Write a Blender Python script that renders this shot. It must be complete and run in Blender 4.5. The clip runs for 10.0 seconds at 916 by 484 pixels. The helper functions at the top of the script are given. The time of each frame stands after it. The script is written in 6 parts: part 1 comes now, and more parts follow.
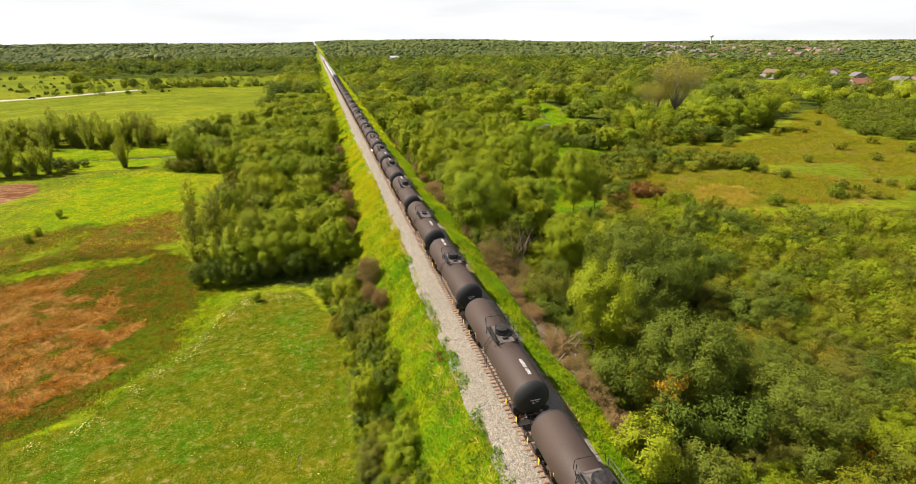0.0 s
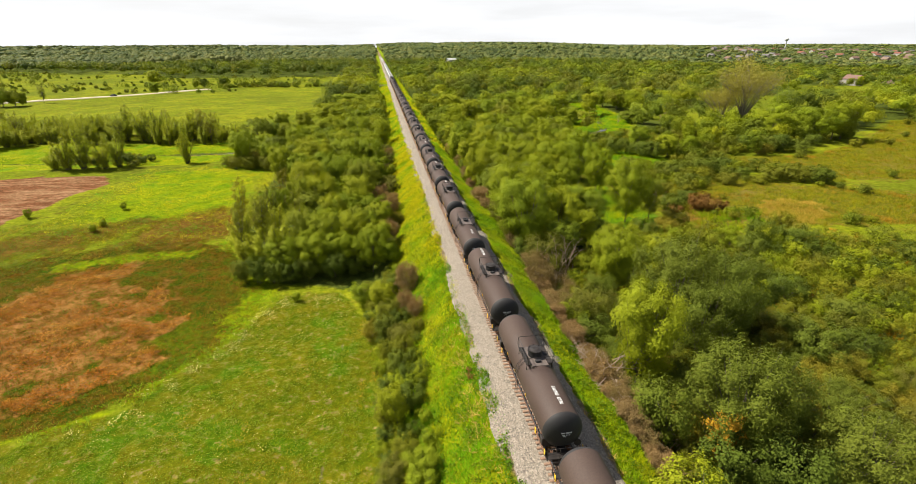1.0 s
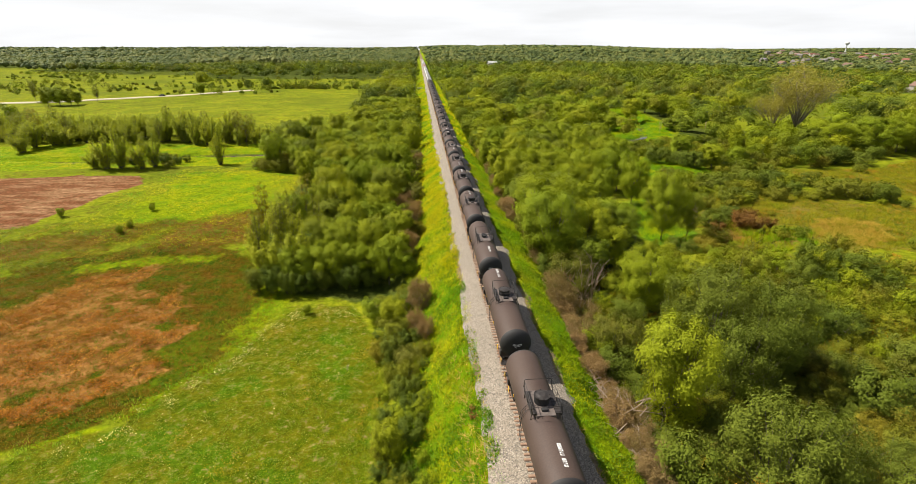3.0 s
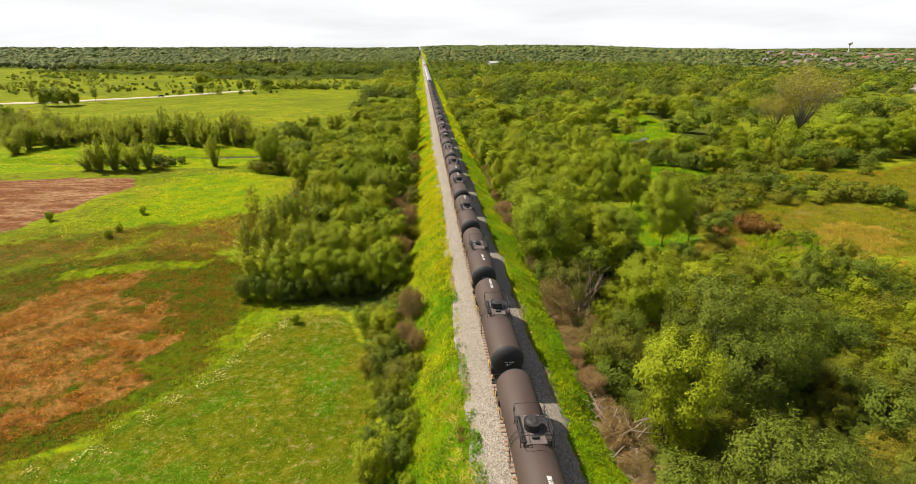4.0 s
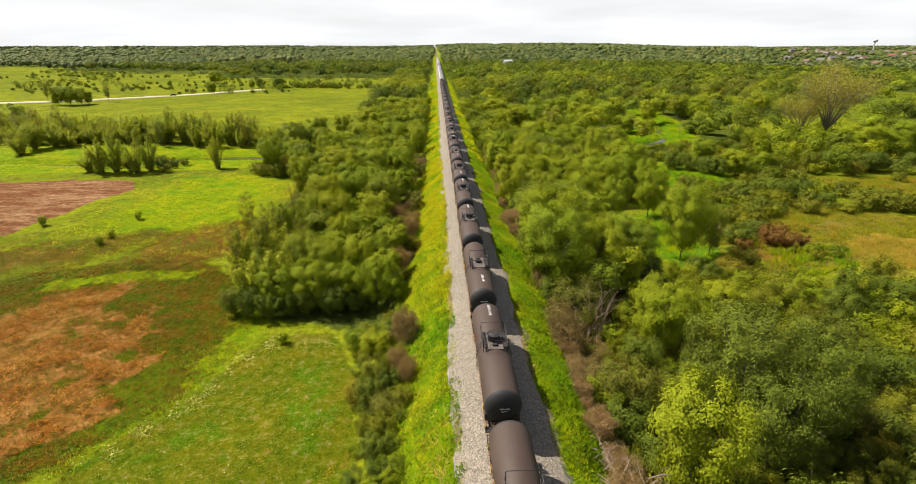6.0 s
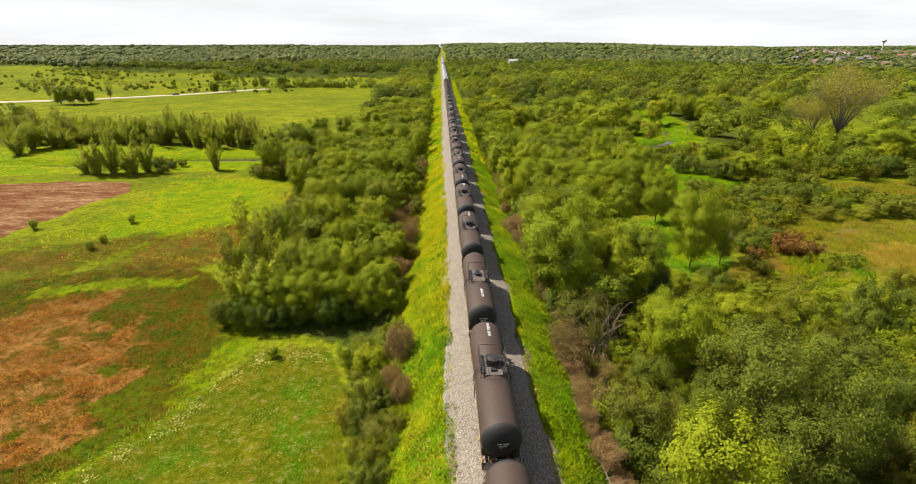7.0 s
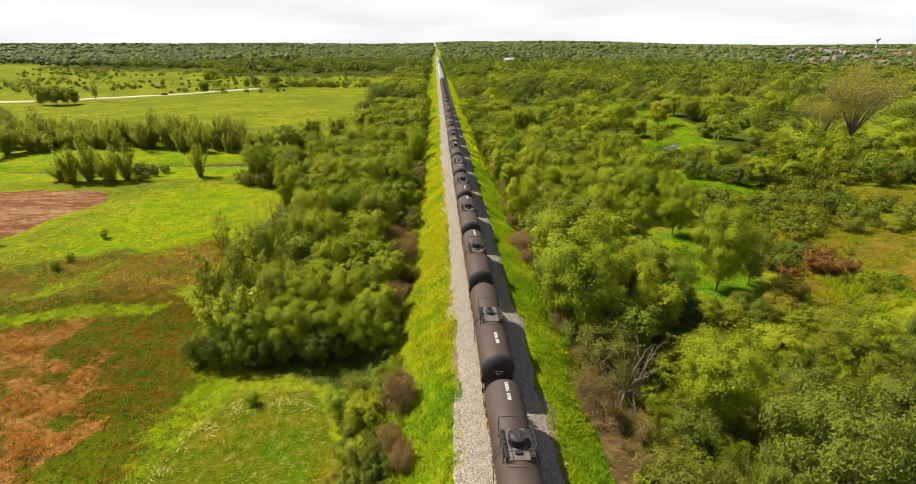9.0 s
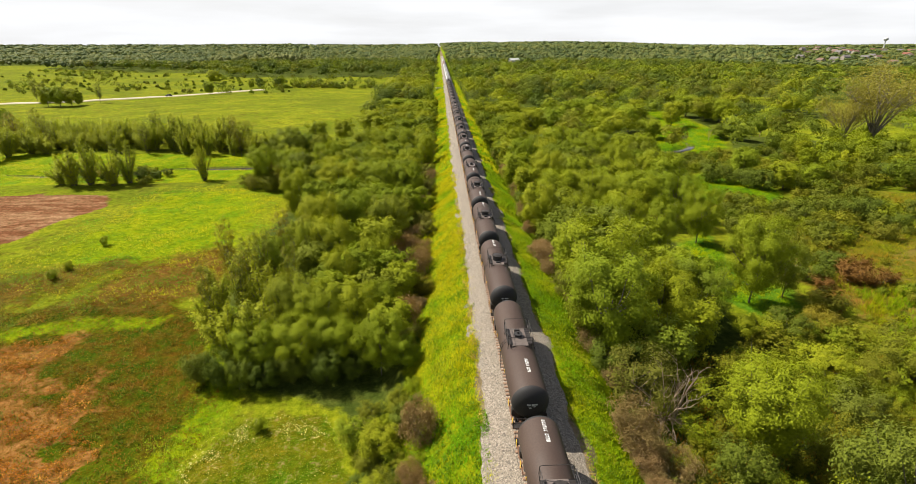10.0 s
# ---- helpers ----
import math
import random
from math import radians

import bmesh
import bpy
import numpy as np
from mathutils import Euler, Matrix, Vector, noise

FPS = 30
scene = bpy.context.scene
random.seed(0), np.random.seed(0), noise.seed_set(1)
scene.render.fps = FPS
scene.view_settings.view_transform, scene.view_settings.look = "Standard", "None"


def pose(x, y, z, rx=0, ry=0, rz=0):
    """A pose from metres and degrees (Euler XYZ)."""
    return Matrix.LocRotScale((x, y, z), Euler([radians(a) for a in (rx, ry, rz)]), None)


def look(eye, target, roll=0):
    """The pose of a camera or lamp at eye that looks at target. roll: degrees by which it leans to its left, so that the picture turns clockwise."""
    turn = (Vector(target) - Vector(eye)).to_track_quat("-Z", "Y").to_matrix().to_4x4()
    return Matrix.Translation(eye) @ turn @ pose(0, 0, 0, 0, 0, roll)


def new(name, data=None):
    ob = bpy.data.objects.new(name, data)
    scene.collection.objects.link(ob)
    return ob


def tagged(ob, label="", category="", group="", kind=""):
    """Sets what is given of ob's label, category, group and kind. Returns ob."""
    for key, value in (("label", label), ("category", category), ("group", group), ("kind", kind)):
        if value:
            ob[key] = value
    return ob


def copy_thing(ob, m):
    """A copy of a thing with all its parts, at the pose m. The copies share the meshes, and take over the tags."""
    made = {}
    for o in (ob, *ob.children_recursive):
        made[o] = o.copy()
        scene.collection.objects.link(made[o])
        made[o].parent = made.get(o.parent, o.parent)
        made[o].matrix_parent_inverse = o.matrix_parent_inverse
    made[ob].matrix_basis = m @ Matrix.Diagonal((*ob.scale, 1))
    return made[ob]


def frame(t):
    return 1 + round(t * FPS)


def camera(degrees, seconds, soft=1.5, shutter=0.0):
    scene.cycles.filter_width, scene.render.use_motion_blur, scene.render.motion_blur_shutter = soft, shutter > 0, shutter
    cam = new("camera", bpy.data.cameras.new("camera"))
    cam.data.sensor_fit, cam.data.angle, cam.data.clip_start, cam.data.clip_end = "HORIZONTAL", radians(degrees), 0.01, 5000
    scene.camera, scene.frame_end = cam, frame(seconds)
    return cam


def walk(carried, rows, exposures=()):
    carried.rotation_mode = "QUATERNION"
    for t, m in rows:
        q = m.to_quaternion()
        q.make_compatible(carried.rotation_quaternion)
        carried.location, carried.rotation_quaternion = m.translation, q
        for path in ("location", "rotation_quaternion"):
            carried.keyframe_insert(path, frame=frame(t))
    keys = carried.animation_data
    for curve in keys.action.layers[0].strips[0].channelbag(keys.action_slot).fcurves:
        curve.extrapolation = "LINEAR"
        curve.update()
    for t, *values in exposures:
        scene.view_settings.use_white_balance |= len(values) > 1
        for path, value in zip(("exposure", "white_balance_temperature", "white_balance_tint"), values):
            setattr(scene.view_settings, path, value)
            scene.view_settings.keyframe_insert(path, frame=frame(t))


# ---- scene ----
cam = camera(84.5, 10.0, soft=0.5)
PATH = [
    (0, (-13.942, 4.955, 28.981), (-13.466, 6.751, 28.241), -0.3),
    (0.5, (-12.967, 6.162, 28.969), (-12.605, 7.986, 28.233), -0.3),
    (1, (-11.975, 7.187, 28.934), (-11.693, 9.027, 28.203), -0.1),
    (1.5, (-11.017, 8.188, 28.947), (-10.794, 10.038, 28.219), -0.1),
    (2, (-10.179, 9.355, 28.928), (-9.997, 11.21, 28.204), 0.0),
    (2.5, (-9.378, 10.529, 29.073), (-9.225, 12.388, 28.35), 0.1),
    (4, (-7.262, 14.327, 29.254), (-7.129, 16.187, 28.532), 0.1),
    (4.5, (-6.587, 15.745, 29.348), (-6.453, 17.604, 28.622), -0.0),
    (5, (-5.885, 17.233, 29.39), (-5.745, 19.091, 28.663), -0.0),
    (5.5, (-5.352, 18.713, 29.428), (-5.235, 20.571, 28.7), 0.0),
    (6, (-4.968, 20.349, 29.415), (-4.889, 22.21, 28.687), 0.0),
    (6.2, (-4.786, 21.024, 29.431), (-4.72, 22.886, 28.703), 0.0),
    (7.5, (-4.016, 26.067, 29.678), (-3.954, 27.926, 28.946), 0.1),
    (8, (-4.043, 28.453, 29.83), (-3.972, 30.312, 29.095), 0.1),
    (8.5, (-4.441, 30.845, 29.808), (-4.362, 32.703, 29.072), 0.2),
    (9, (-5.19, 33.175, 29.65), (-5.109, 35.033, 28.915), 0.1),
    (9.5, (-6.105, 35.442, 29.45), (-6.028, 37.302, 28.717), 0.1),
    (10, (-6.942, 37.857, 29.355), (-6.876, 39.717, 28.622), -0.0),
]
walk(cam, [(t, look(eye, target, roll)) for t, eye, target, roll in PATH], [(0, 0.6), (2, 0.56), (10, 0.52)])

# ---- world, sun, exposure ----
SUN = Vector((-0.83, 0.44, 1.13)).normalized()
world = bpy.data.worlds.new("world")
scene.world = world
world.use_nodes = True
wn, wl = world.node_tree.nodes, world.node_tree.links
sky = wn.new("ShaderNodeTexSky")
sky.sky_type, sky.sun_disc = "NISHITA", False
sky.sun_elevation, sky.sun_rotation = math.asin(SUN.z), math.atan2(SUN.x, SUN.y)
sky.air_density, sky.dust_density, sky.ozone_density = 1.0, 3.0, 1.0
wcoord = wn.new("ShaderNodeTexCoord")
wmap = wn.new("ShaderNodeMapping")
wmap.inputs["Scale"].default_value = (2.0, 2.0, 14.0)
wl.new(wcoord.outputs["Generated"], wmap.inputs["Vector"])
wcloud = wn.new("ShaderNodeTexNoise")
wcloud.inputs["Scale"].default_value, wcloud.inputs["Detail"].default_value = 1.6, 7.0
wl.new(wmap.outputs["Vector"], wcloud.inputs["Vector"])
wramp = wn.new("ShaderNodeMapRange")
for key, value in (("From Min", 0.36), ("From Max", 0.58), ("To Min", 0.84), ("To Max", 1.0)):
    wramp.inputs[key].default_value = value
wl.new(wcloud.outputs["Fac"], wramp.inputs["Value"])
wmix = wn.new("ShaderNodeMix")
wmix.data_type = "RGBA"
wsep = wn.new("ShaderNodeSeparateXYZ")
wl.new(wcoord.outputs["Generated"], wsep.inputs["Vector"])
whaze = wn.new("ShaderNodeMapRange")
for key, value in (("From Min", 0.14), ("From Max", 0.36), ("To Min", 1.0), ("To Max", 0.08)):
    whaze.inputs[key].default_value = value
wl.new(wsep.outputs["Z"], whaze.inputs["Value"])
wveil = wn.new("ShaderNodeMath")
wveil.operation = "MULTIPLY"
wl.new(wramp.outputs["Result"], wveil.inputs[0])
wl.new(whaze.outputs["Result"], wveil.inputs[1])
wl.new(wveil.outputs["Value"], wmix.inputs[0])
wl.new(sky.outputs["Color"], wmix.inputs[6])
wmix.inputs[7].default_value = (11.4, 11.5, 11.7, 1)
wbg = wn["Background"]
wbg.inputs["Strength"].default_value = 0.061
wl.new(wmix.outputs[2], wbg.inputs["Color"])
sun = new("sun", bpy.data.lights.new("sun", "SUN"))
sun.data.energy, sun.data.angle, sun.data.color = 5.8, radians(0.6), (1.0, 0.94, 0.83)
sun.matrix_world = look(SUN * 300, (0, 0, 0))


# ---- materials ----
def shader(name):
    m = bpy.data.materials.new(name)
    m.use_nodes = True
    return m, m.node_tree.nodes, m.node_tree.links, m.node_tree.nodes["Principled BSDF"]


def noise_node(n, l, scale, detail=4.0, vector=None, rough=0.55):
    t = n.new("ShaderNodeTexNoise")
    t.inputs["Scale"].default_value, t.inputs["Detail"].default_value, t.inputs["Roughness"].default_value = scale, detail, rough
    if vector is not None:
        l.new(vector, t.inputs["Vector"])
    return t.outputs["Fac"]


def ramp_node(n, l, value, lo, hi, a=0.0, b=1.0):
    t = n.new("ShaderNodeMapRange")
    for key, v in (("From Min", lo), ("From Max", hi), ("To Min", a), ("To Max", b)):
        t.inputs[key].default_value = v
    l.new(value, t.inputs["Value"])
    return t.outputs["Result"]


def mix_node(n, l, fac, a, b, kind="MIX"):
    t = n.new("ShaderNodeMix")
    t.data_type, t.blend_type = "RGBA", kind
    for slot, v in ((0, fac), (6, a), (7, b)):
        if isinstance(v, (int, float)):
            t.inputs[slot].default_value = v
        elif isinstance(v, tuple):
            t.inputs[slot].default_value = (*v, 1)
        else:
            l.new(v, t.inputs[slot])
    return t.outputs[2]


def math_node(n, l, op, a, b=0.0):
    t = n.new("ShaderNodeMath")
    t.operation = op
    for slot, v in ((0, a), (1, b)):
        if isinstance(v, (int, float)):
            t.inputs[slot].default_value = v
        else:
            l.new(v, t.inputs[slot])
    return t.outputs[0]


def bump_node(n, l, bsdf, height, strength, distance):
    b = n.new("ShaderNodeBump")
    b.inputs["Strength"].default_value, b.inputs["Distance"].default_value = strength, distance
    l.new(height, b.inputs["Height"])
    l.new(b.outputs["Normal"], bsdf.inputs["Normal"])


def worn(name, a, b, rough=0.6, scale=3.0, metal=0.0, fine=40.0, bump=0.2):
    """A surface that varies between two colours, broadly and finely."""
    m, n, l, p = shader(name)
    pos = n.new("ShaderNodeTexCoord").outputs["Object"]
    broad = ramp_node(n, l, noise_node(n, l, scale, 5, pos), 0.3, 0.7)
    grain = noise_node(n, l, fine, 3, pos)
    col = mix_node(n, l, broad, a, b)
    col = mix_node(n, l, ramp_node(n, l, grain, 0.3, 0.7, 0.0, 0.35), col, tuple(c * 0.5 for c in a))
    l.new(col, p.inputs["Base Color"])
    p.inputs["Metallic"].default_value = metal
    l.new(ramp_node(n, l, broad, 0, 1, rough - 0.1, rough + 0.1), p.inputs["Roughness"])
    if bump:
        bump_node(n, l, p, grain, bump, 0.02)
    return m


LEAF = 1.95


def foliage(name, cols, through_light=0.3, tint_attr=False, leaf_scale=8.0, flutter=0.45):
    """Leaves: a hue for each plant, a shade for each leaf, light that passes through."""
    m, n, l, p = shader(name)
    gain, vary = (LEAF, 0.30) if leaf_scale else (2.43, 0.72)
    if tint_attr:
        at = n.new("ShaderNodeAttribute")
        at.attribute_name = "tint"
        plant = at.outputs["Fac"]
    else:
        plant = n.new("ShaderNodeObjectInfo").outputs["Random"]
    leaf = n.new("ShaderNodeNewGeometry").outputs["Random Per Island"]
    r = n.new("ShaderNodeValToRGB")
    while len(r.color_ramp.elements) < len(cols):
        r.color_ramp.elements.new(0.5)
    for i, c in enumerate(cols):
        r.color_ramp.elements[i].position = i / (len(cols) - 1)
        r.color_ramp.elements[i].color = (gain * 1.15 * c[0], gain * c[1], gain * (0.75 if leaf_scale else 0.4) * c[2], 1)
    l.new(plant, r.inputs["Fac"])
    col = mix_node(n, l, ramp_node(n, l, leaf, 0, 1, 0.0, vary), r.outputs["Color"], (0.38, 0.45, 0.3), "MULTIPLY")
    l.new(col, p.inputs["Base Color"])
    p.inputs["Roughness"].default_value = 0.55
    p.inputs["Specular IOR Level"].default_value = 0.04
    tr = n.new("ShaderNodeBsdfTranslucent")
    l.new(mix_node(n, l, 1.0, col, (1.0, 1.0, 0.45), "MULTIPLY"), tr.inputs["Color"])
    if not leaf_scale:
        # grass: blades shade much as the sward they make up
        sward = n.new("ShaderNodeVectorMath")
        sward.operation = "MULTIPLY_ADD"
        sward.inputs[1].default_value, sward.inputs[2].default_value = (0.45, 0.45, 0.45), (0, 0, 0.8)
        l.new(n.new("ShaderNodeNewGeometry").outputs["Normal"], sward.inputs[0])
        level = n.new("ShaderNodeVectorMath")
        level.operation = "NORMALIZE"
        l.new(sward.outputs["Vector"], level.inputs[0])
        l.new(level.outputs["Vector"], p.inputs["Normal"])
        mx = n.new("ShaderNodeMixShader")
        mx.inputs[0].default_value = through_light * 0.5
        l.new(p.outputs["BSDF"], mx.inputs[1])
        l.new(tr.outputs["BSDF"], mx.inputs[2])
        l.new(mx.outputs["Shader"], n["Material Output"].inputs["Surface"])
        return m
    # single leaves within a spray, each turned its own way
    cells = n.new("ShaderNodeTexVoronoi")
    cells.inputs["Scale"].default_value = leaf_scale
    l.new(n.new("ShaderNodeTexCoord").outputs["Object"], cells.inputs["Vector"])
    off = n.new("ShaderNodeVectorMath")
    off.operation = "SUBTRACT"
    off.inputs[1].default_value = (0.5, 0.5, 0.45)
    l.new(cells.outputs["Color"], off.inputs[0])
    tilt = n.new("ShaderNodeVectorMath")
    tilt.operation = "MULTIPLY_ADD"
    tilt.inputs[1].default_value = (flutter, flutter, flutter)
    l.new(off.outputs["Vector"], tilt.inputs[0])
    l.new(n.new("ShaderNodeNewGeometry").outputs["Normal"], tilt.inputs[2])
    unit = n.new("ShaderNodeVectorMath")
    unit.operation = "NORMALIZE"
    l.new(tilt.outputs["Vector"], unit.inputs[0])
    l.new(unit.outputs["Vector"], p.inputs["Normal"])
    l.new(unit.outputs["Vector"], tr.inputs["Normal"])
    mx = n.new("ShaderNodeMixShader")
    mx.inputs[0].default_value = through_light * 0.72
    l.new(p.outputs["BSDF"], mx.inputs[1])
    l.new(tr.outputs["BSDF"], mx.inputs[2])
    l.new(mx.outputs["Shader"], n["Material Output"].inputs["Surface"])
    return m


YELLOW_GREEN = [(0.096, 0.139, 0.009), (0.125, 0.165, 0.010), (0.144, 0.175, 0.011), (0.106, 0.151, 0.011)]
MID_GREEN = [(0.070, 0.106, 0.011), (0.094, 0.132, 0.013), (0.080, 0.108, 0.015), (0.116, 0.146, 0.013)]
DEEP_GREEN = [(0.042, 0.066, 0.011), (0.062, 0.088, 0.012), (0.072, 0.094, 0.015)]
GREY_GREEN = [(0.062, 0.074, 0.014), (0.080, 0.090, 0.017), (0.066, 0.070, 0.015)]
OLIVE = [(0.074, 0.094, 0.010), (0.100, 0.116, 0.012), (0.086, 0.104, 0.014), (0.122, 0.112, 0.014)]
M_YELLOW = foliage("leaves_yellow_green", YELLOW_GREEN, 0.32)
M_MID = foliage("leaves_mid_green", MID_GREEN, 0.33)
M_DEEP = foliage("leaves_deep_green", DEEP_GREEN, 0.25)
M_GREY = foliage("leaves_grey_green", GREY_GREEN, 0.25)
M_OLIVE = foliage("leaves_olive", OLIVE, 0.36)
M_WILLOW = foliage("willow_leaves", [(0.060, 0.086, 0.013), (0.072, 0.096, 0.015)], 0.3)
M_FAN = foliage("stream_willow_leaves", [(0.150, 0.192, 0.016), (0.180, 0.214, 0.016), (0.132, 0.172, 0.018)], 0.5)
M_WOODS = foliage("leaves_of_woods", [DEEP_GREEN[0], DEEP_GREEN[2], MID_GREEN[0], MID_GREEN[1], GREY_GREEN[0], OLIVE[1], YELLOW_GREEN[0], YELLOW_GREEN[1], YELLOW_GREEN[2]], 0.24, True, 2.6, 0.45)
M_THICKET = foliage("leaves_of_thicket", [(0.98 * c[0], 0.95 * c[1], 0.8 * c[2]) for c in (DEEP_GREEN[0], DEEP_GREEN[2], MID_GREEN[0], MID_GREEN[1], GREY_GREEN[0], OLIVE[1], YELLOW_GREEN[0], YELLOW_GREEN[1], YELLOW_GREEN[2])], 0.26, True, 7.0, 0.45)
# distance haze is put into these leaf colours: greyer and bluer than nearer woods
M_FAR_HAZED = foliage("leaves_of_far_woods_hazed", [(0.046, 0.070, 0.032), (0.080, 0.102, 0.036), (0.058, 0.080, 0.038), (0.102, 0.116, 0.040), (0.058, 0.078, 0.042)], 0.2, True, 0.9, 0.25)
M_AUTUMN = foliage("golden_orange_leaves", [(0.190, 0.118, 0.012), (0.215, 0.140, 0.016)], 0.35)
M_PALE = foliage("pale_thin_leaves", [(0.140, 0.146, 0.034), (0.160, 0.160, 0.042)], 0.45)
M_TWIG = foliage("dry_twigs", [(0.138, 0.100, 0.056), (0.165, 0.122, 0.072), (0.130, 0.102, 0.060)], 0.3)
M_BRUSH = foliage("half_dead_twigs", [(0.110, 0.092, 0.044), (0.140, 0.110, 0.060)], 0.3)
M_BARK = worn("bark", (0.085, 0.066, 0.048), (0.16, 0.13, 0.10), 0.9, 2.0, 0, 14, 0.5)
M_PALEBARK = worn("pale_grey_bark", (0.17, 0.145, 0.10), (0.26, 0.22, 0.155), 0.9, 2.0, 0, 20, 0.4)
M_DEADWOOD = worn("dead_wood", (0.28, 0.20, 0.13), (0.42, 0.32, 0.22), 0.9, 2.0, 0, 20, 0.4)
M_SLOPE = foliage("bright_slope_grass", [(0.052, 0.138, 0.004), (0.080, 0.154, 0.004), (0.156, 0.184, 0.004), (0.186, 0.192, 0.005), (0.196, 0.194, 0.007)], 0.5, True, 0)
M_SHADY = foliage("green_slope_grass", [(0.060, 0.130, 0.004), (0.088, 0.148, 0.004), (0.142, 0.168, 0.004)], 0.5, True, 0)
M_TURF = foliage("meadow_grass", [(0.056, 0.080, 0.002), (0.090, 0.094, 0.003), (0.050, 0.098, 0.002), (0.086, 0.092, 0.003), (0.140, 0.104, 0.018)], 0.5, True, 0)
M_WEED = foliage("brown_green_weeds", [(0.034, 0.070, 0.002), (0.076, 0.050, 0.003), (0.096, 0.044, 0.004), (0.070, 0.056, 0.003), (0.044, 0.080, 0.002), (0.088, 0.048, 0.004)], 0.45, True, 0)
M_DRY = foliage("orange_dry_grass", [(0.150, 0.054, 0.007), (0.195, 0.078, 0.014), (0.160, 0.060, 0.009), (0.225, 0.104, 0.026), (0.255, 0.138, 0.050)], 0.4, True, 0)
M_GOLD = foliage("yellow_meadow_herbs", [(0.076, 0.092, 0.008), (0.110, 0.104, 0.012), (0.058, 0.080, 0.007), (0.118, 0.078, 0.016)], 0.3, True, 0)
M_HERB = foliage("green_bank_herbs", [(0.040, 0.095, 0.006), (0.058, 0.112, 0.006), (0.085, 0.120, 0.008), (0.140, 0.145, 0.010)], 0.35, True, 9.0)
M_FIELDHERB = foliage("mown_field_herbs", [(0.064, 0.116, 0.008), (0.090, 0.132, 0.014), (0.122, 0.146, 0.020), (0.058, 0.138, 0.006), (0.140, 0.126, 0.028)], 0.3, True, 12.0)
M_STRAW = foliage("pale_dead_grass", [(0.17, 0.125, 0.075), (0.22, 0.17, 0.105), (0.13, 0.085, 0.050)], 0.3, True, 0)
M_RUSTLEAF = foliage("rusty_red_leaves", [(0.086, 0.050, 0.018), (0.112, 0.066, 0.022)], 0.3)
M_STRAWGOLD = foliage("golden_straw", [(0.135, 0.098, 0.034), (0.165, 0.125, 0.048)], 0.3, True, 0)
M_FLOWER = foliage("white_flower_heads", [(0.26, 0.26, 0.20), (0.32, 0.32, 0.26)], 0.2, True, 0)
M_TANK = worn("dark_brown_tank_paint", (0.058, 0.037, 0.029), (0.074, 0.049, 0.038), 0.66, 0.35, 0.0, 9.0, 0.03)
M_TANK.node_tree.nodes["Principled BSDF"].inputs["Specular IOR Level"].default_value = 0.3
M_TANK_END = worn("black_tank_end_paint", (0.014, 0.013, 0.013), (0.020, 0.018, 0.018), 0.75, 0.6, 0.0, 9.0, 0.03)
M_STEEL_DARK = worn("dark_steel", (0.030, 0.026, 0.024), (0.055, 0.045, 0.040), 0.55, 2.0, 0.4, 30.0, 0.1)
M_PLATFORM = worn("grey_grating", (0.125, 0.098, 0.084), (0.185, 0.150, 0.132), 0.6, 2.5, 0.3, 40.0, 0.3)
M_RUST = worn("rusty_steel", (0.13, 0.062, 0.034), (0.21, 0.11, 0.062), 0.8, 4.0, 0.2, 30.0, 0.3)
M_RAILTOP = worn("polished_rail_head", (0.38, 0.36, 0.34), (0.50, 0.48, 0.46), 0.3, 6.0, 0.9, 60.0, 0.0)
M_TIE = worn("weathered_tie_wood", (0.16, 0.095, 0.060), (0.30, 0.19, 0.125), 0.9, 3.0, 0.0, 24.0, 0.5)
M_WHITE = worn("white_lettering", (0.72, 0.72, 0.70), (0.80, 0.80, 0.78), 0.6, 5.0, 0.0, 30.0, 0.0)
M_YELLOWP = worn("yellow_reflector_paint", (0.78, 0.46, 0.02), (0.85, 0.55, 0.03), 0.5, 5.0, 0.0, 30.0, 0.0)
M_HOPPER = worn("pale_grey_hopper_paint", (0.50, 0.50, 0.48), (0.62, 0.61, 0.58), 0.55, 0.8, 0.0, 12.0, 0.05)
M_BOXRED = worn("red_brown_car_paint", (0.30, 0.075, 0.050), (0.36, 0.11, 0.075), 0.6, 0.8, 0.0, 12.0, 0.05)
M_ROAD = worn("pale_concrete_road", (0.40, 0.335, 0.215), (0.48, 0.41, 0.27), 0.85, 0.15, 0.0, 3.0, 0.1)
M_SIDING = [worn(f"siding_{k}", c, tuple(v * 1.12 for v in c), 0.7, 0.6, 0.0, 6.0, 0.05) for k, c in enumerate([(0.36, 0.32, 0.27), (0.44, 0.42, 0.39), (0.28, 0.24, 0.20), (0.34, 0.21, 0.16)])]
M_SHINGLE = [worn(f"shingle_{k}", c, tuple(v * 1.3 for v in c), 0.9, 1.2, 0.0, 9.0, 0.2) for k, c in enumerate([(0.16, 0.095, 0.070), (0.20, 0.075, 0.048), (0.14, 0.125, 0.12), (0.18, 0.12, 0.09)])]
M_TRIM = worn("white_trim", (0.74, 0.74, 0.72), (0.80, 0.80, 0.78), 0.6, 2.0, 0.0, 20.0, 0.0)


def glass():
    m, n, l, p = shader("window_glass")
    p.inputs["Base Color"].default_value = (0.02, 0.025, 0.03, 1)
    p.inputs["Roughness"].default_value = 0.06
    return m


M_GLASS = glass()


